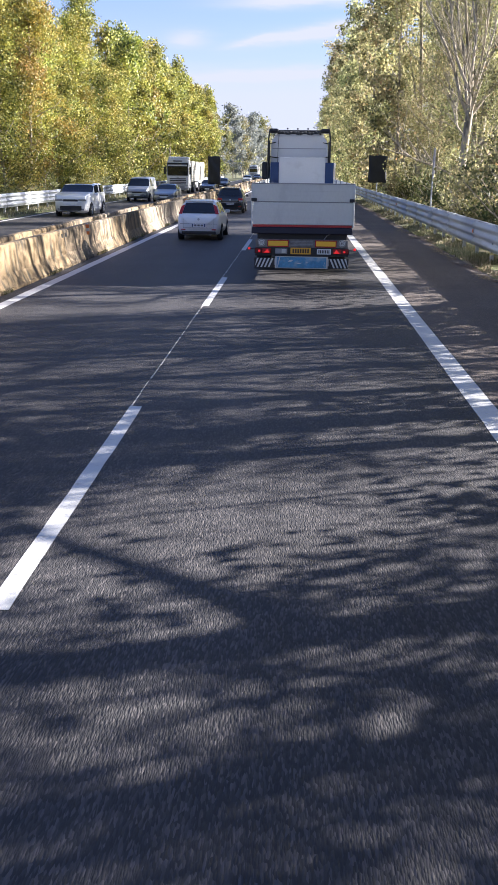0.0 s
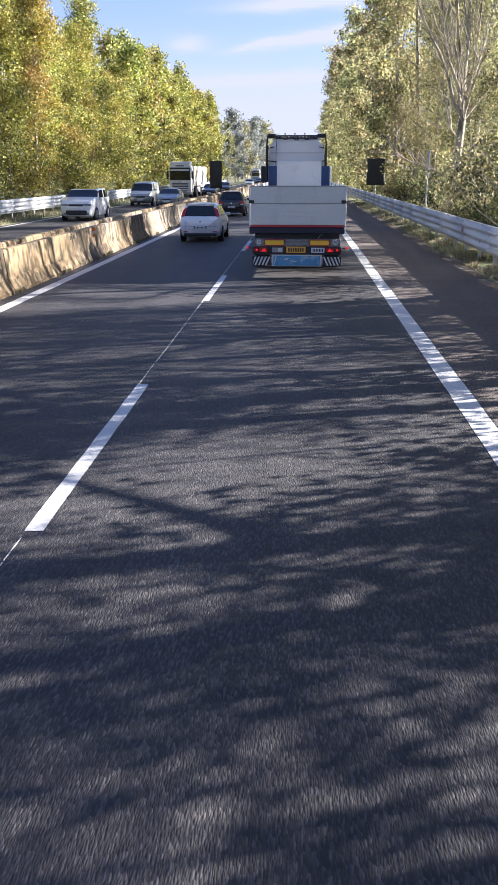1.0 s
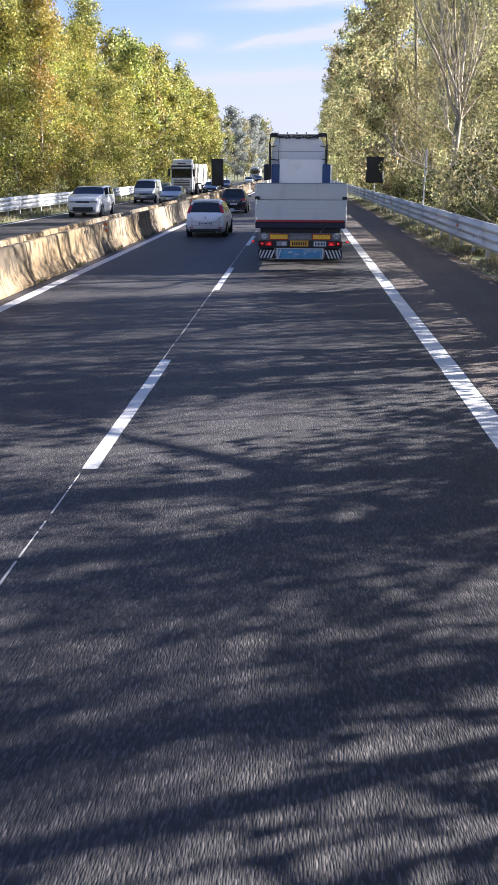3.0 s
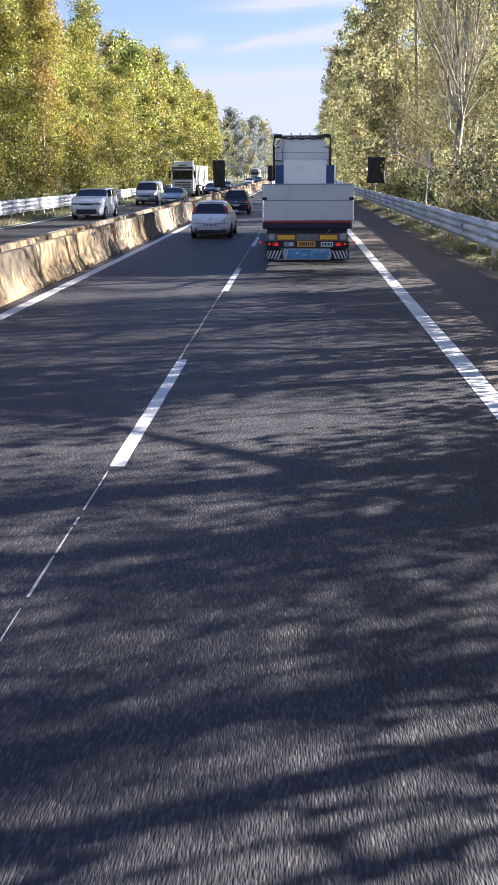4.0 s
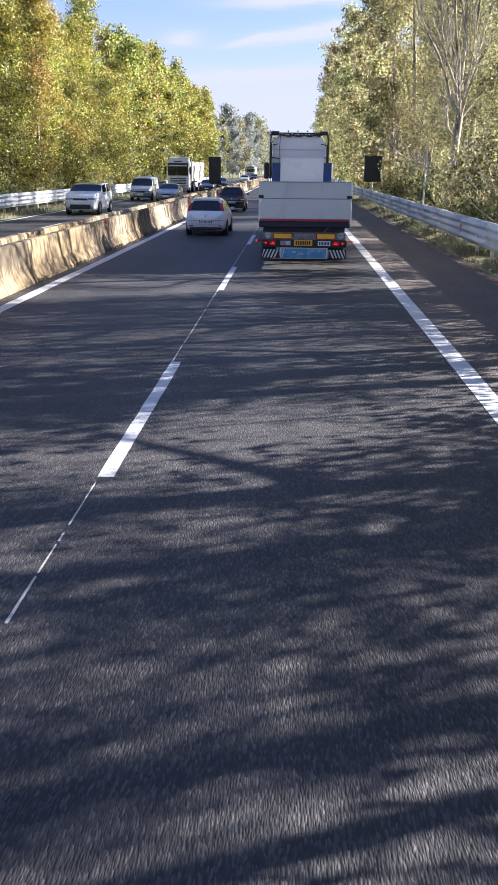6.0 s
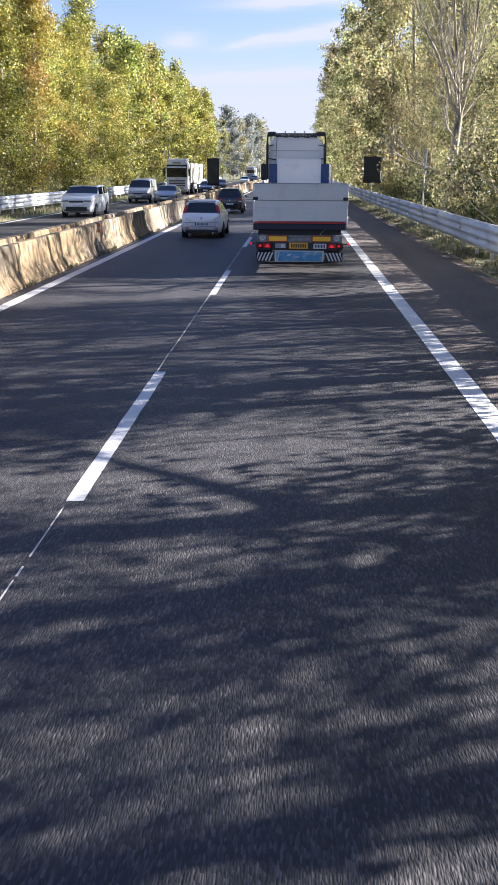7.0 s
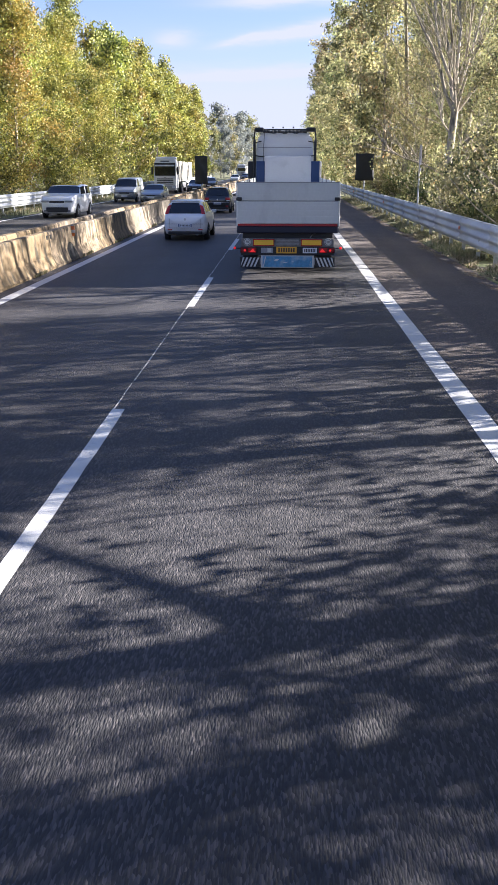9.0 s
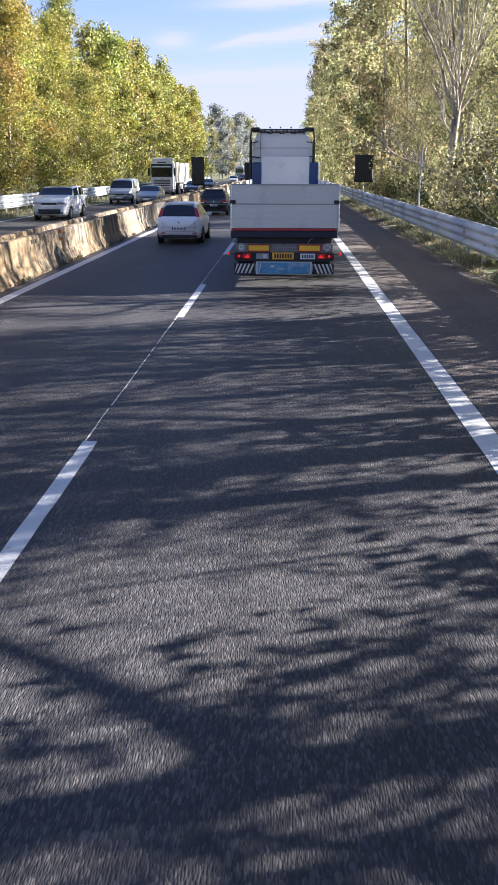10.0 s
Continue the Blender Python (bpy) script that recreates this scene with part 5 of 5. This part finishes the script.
left_far = [tree("grove_tree", 80 + k, 17 + 1.4 * k, 4.2, 1.5, LEAF_LEFT, "yellow-green tree farther along the grove", 92, 85, 0.225, 14, 1, 4, 1.15,
                 group="grove beyond the oncoming lanes", low=0.8, taper=0.95) for k in range(3)]
spots = back_spots
for row, (x0, gap) in enumerate(((-20.8, 5.2), (-26.5, 11))):
    y = 136.0
    while y < 222:
        spots.append((x0 + R.uniform(-1, 1), y, R.uniform(0.98, 1.2), -0.3))
        y += gap * R.uniform(0.8, 1.2)
place(left_far, spots, R)

distant = [tree("distant_tree", 95 + k, 20 + 1.5 * k, 5.0, 2.0, (LEAF_GREY_HAZE, LEAF_FAR_HAZE)[k], ("hazy grey-green tree far along the road", "yellow-green tree far along the road")[k], 100, 26, 0.52, 10, 1, 4, 1.7,
                group="distant trees", low=0.9) for k in range(2)]
spots = []
for y in range(236, 620, 12):
    spots.append((-21.5 + R.uniform(-2, 2) + max(0, y - 340) * 0.045, y, R.uniform(0.78, 0.95) if y < 300 else R.uniform(1.2, 1.5), -0.4))
for y in range(340, 620, 14):
    spots.append((13 + R.uniform(-2, 2), y + 4, R.uniform(0.85, 1.1), -0.4))
for k in range(20):
    spots.append((-60 + 6.8 * k + R.uniform(-2, 2), 640 + R.uniform(-10, 30), R.uniform(1.0, 1.4), -0.5))
place(distant, spots, R)


def bush(seed, height, spread, mat, label, per=85, leaf=0.085):
    rnd, nr = random.Random(seed), np.random.default_rng(seed)
    t = thing("bush", pose(0, 0, 0), label, "bush", "roadside bushes")
    bm, tips = bmesh.new(), []
    for i in range(12):
        az = i * 2.4 + rnd.uniform(-0.4, 0.4)
        pts = limb_path(bm, (0.15 * math.cos(az), 0.15 * math.sin(az), -0.4), (math.cos(az) * 0.7, math.sin(az) * 0.7, rnd.uniform(0.6, 1.6)), height * rnd.uniform(0.7, 1.15), 0.03, 0.008, rnd, 4, 4, 0.1, 0.25)
        tips += pts[1:]
    part("stem", bm, BARK, t)
    cs = [tuple(rnd.choice(tips) + Vector((rnd.gauss(0, spread * 0.2), rnd.gauss(0, spread * 0.2), rnd.gauss(0, 0.2)))) for _ in range(42)]
    ob = new("foliage", leaf_mesh("foliage", cs, [0.55 * rnd.uniform(0.6, 1.2) for _ in cs], per, leaf, mat, nr))
    ob.parent = t
    return t


bushes = [bush(5, 2.6, 1.6, LEAF_BUSH, "dense green bush behind the guardrail"), bush(6, 2.2, 1.8, LEAF_RIGHT, "yellowing bush behind the guardrail"),
          bush(7, 3.2, 1.8, LEAF_BUSH, "tall green bush behind the guardrail"),
          bush(8, 4.3, 2.4, LEAF_RIGHT, "tall yellow-leaved bush among the roadside trees")]
spots = []
# two unseen rows, added to shade and dapple the near road
y = -6.0
while y < 33:
    spots.append((9.8 + R.uniform(-0.6, 0.9), y, R.uniform(1.0, 1.5), -0.4))
    y += R.uniform(1.3, 2.6)
y = -6.0
while y < 28:
    spots.append((11.2 + R.uniform(-0.8, 1.2), y, R.uniform(1.3, 1.9), -0.7))
    y += R.uniform(2.2, 4.0)
y = 30.0
while y < 130:
    if not 50 < y < 75:
        spots.append((8.6 + R.uniform(-0.2, 1.5), y, R.uniform(0.7, 1.15), -0.3))
    y += R.uniform(2.2, 3.8) * (1 if y < 80 else 1.6)
y = 33.0
while y < 84:
    spots.append((9.6 + R.uniform(-0.3, 1.6) + (1.4 if 52 < y < 76 else 0), y, R.uniform(0.95, 1.3), -0.4))
    y += R.uniform(1.8, 3.0)
y = 40.0
while y < 96:
    spots.append((11.0 + R.uniform(-0.8, 2.5), y, R.uniform(0.9, 1.3), -0.7))
    y += R.uniform(3.0, 5.0)
y = 36.0
while y < 110:
    spots.append((15.5 + R.uniform(-1.5, 3), y, R.uniform(1.3, 1.8), -0.8))
    y += R.uniform(4.0, 6.5)
y = 44.0
while y < 150:
    spots.append((-19.6 + R.uniform(-1.5, 0.3), y, R.uniform(0.6, 1.0), -0.2))
    y += R.uniform(3.0, 5.5)
place(bushes, spots, R)


# ---------- grass ----------
def grass(name, count, spot, label):
    nr = np.random.default_rng(3)
    v, f = [], []
    for i in range(count):
        x, y, h = spot(nr)
        a = nr.random() * 6.28
        w = 0.008 + 0.010 * nr.random()
        dx, dy = math.cos(a) * w, math.sin(a) * w
        lx, ly = nr.normal() * h * 0.45, nr.normal() * h * 0.45
        z = 0.02
        k = len(v)
        v += [(x - dx, y - dy, z), (x + dx, y + dy, z), (x + lx * 0.4 + dx * 0.8, y + ly * 0.4 + dy * 0.8, z + h * 0.6), (x + lx * 0.4 - dx * 0.8, y + ly * 0.4 - dy * 0.8, z + h * 0.6), (x + lx, y + ly, z + h)]
        f += [(k, k + 1, k + 2, k + 3), (k + 3, k + 2, k + 4)]
    me = bpy.data.meshes.new(name)
    me.from_pydata(v, [], f)
    me.materials.append(BLADES)
    return tagged(new(name, me), label, "grass", kind="stuff")


def verge_spot(nr):
    while True:
        y = 12 + 75 * nr.random() ** 1.6
        x = 5.12 + 0.95 * nr.random()
        n_ = noise.noise((x * 1.6, y * 0.5, 0)) + 0.5 * noise.noise((x * 5, y * 2, 4))
        if n_ > -0.3 + (0.35 if x < 5.25 else 0):
            return x, y, (0.05 + 0.17 * nr.random()) * (0.7 + 1.0 * max(0, n_)) * (0.6 if x < 5.3 else 0.9 if x < 5.5 else 1.2)


grass("verge_grass", 26000, verge_spot, "patchy green and straw grass under the guardrail")


def litter(name, count, label):
    """Fallen leaves lying flat along the edge of the shoulder."""
    nr = np.random.default_rng(8)
    v, f = [], []
    while len(f) < count:
        y = 14 + 70 * nr.random() ** 1.5
        x = 5.02 + 0.16 * nr.normal()
        if not 4.3 < x < 5.8 or noise.noise((x * 2.0, y * 0.7, 3)) < -0.05:
            continue
        a, r, k = nr.random() * 6.28, 0.022 + 0.03 * nr.random(), len(v)
        z = 0.004 + 0.02 * nr.random() + (0.05 if x > 5.1 else 0.0)
        for j in range(4):
            q = r * (1.0 if j % 2 == 0 else 0.6)
            v.append((x + q * math.cos(a + 1.5708 * j), y + q * math.sin(a + 1.5708 * j), z + 0.012 * nr.random()))
        f.append((k, k + 1, k + 2, k + 3))
    me = bpy.data.meshes.new(name)
    me.from_pydata(v, [], f)
    me.materials.append(DRY_LEAF)
    return tagged(new(name, me), label, "leaves", kind="stuff")


litter("fallen_leaves", 5000, "dry tan leaves blown along the edge of the shoulder")


def left_spot(nr):
    y = 40 + 90 * nr.random() ** 1.4
    return -15.6 - 3.0 * nr.random(), y, 0.10 + 0.22 * nr.random()


grass("far_verge_grass", 9000, left_spot, "dry grass along the far guardrail")


def joint_spot(nr):
    y = 8 + 50 * nr.random()
    while noise.noise((1, y * 0.55, 9)) < 0.12:
        y = 8 + 50 * nr.random()
    return -6.30 + 0.05 * nr.random(), y, 0.03 + 0.10 * nr.random() ** 2


grass("weeds", 1500, joint_spot, "small weeds at the foot of the concrete barrier")
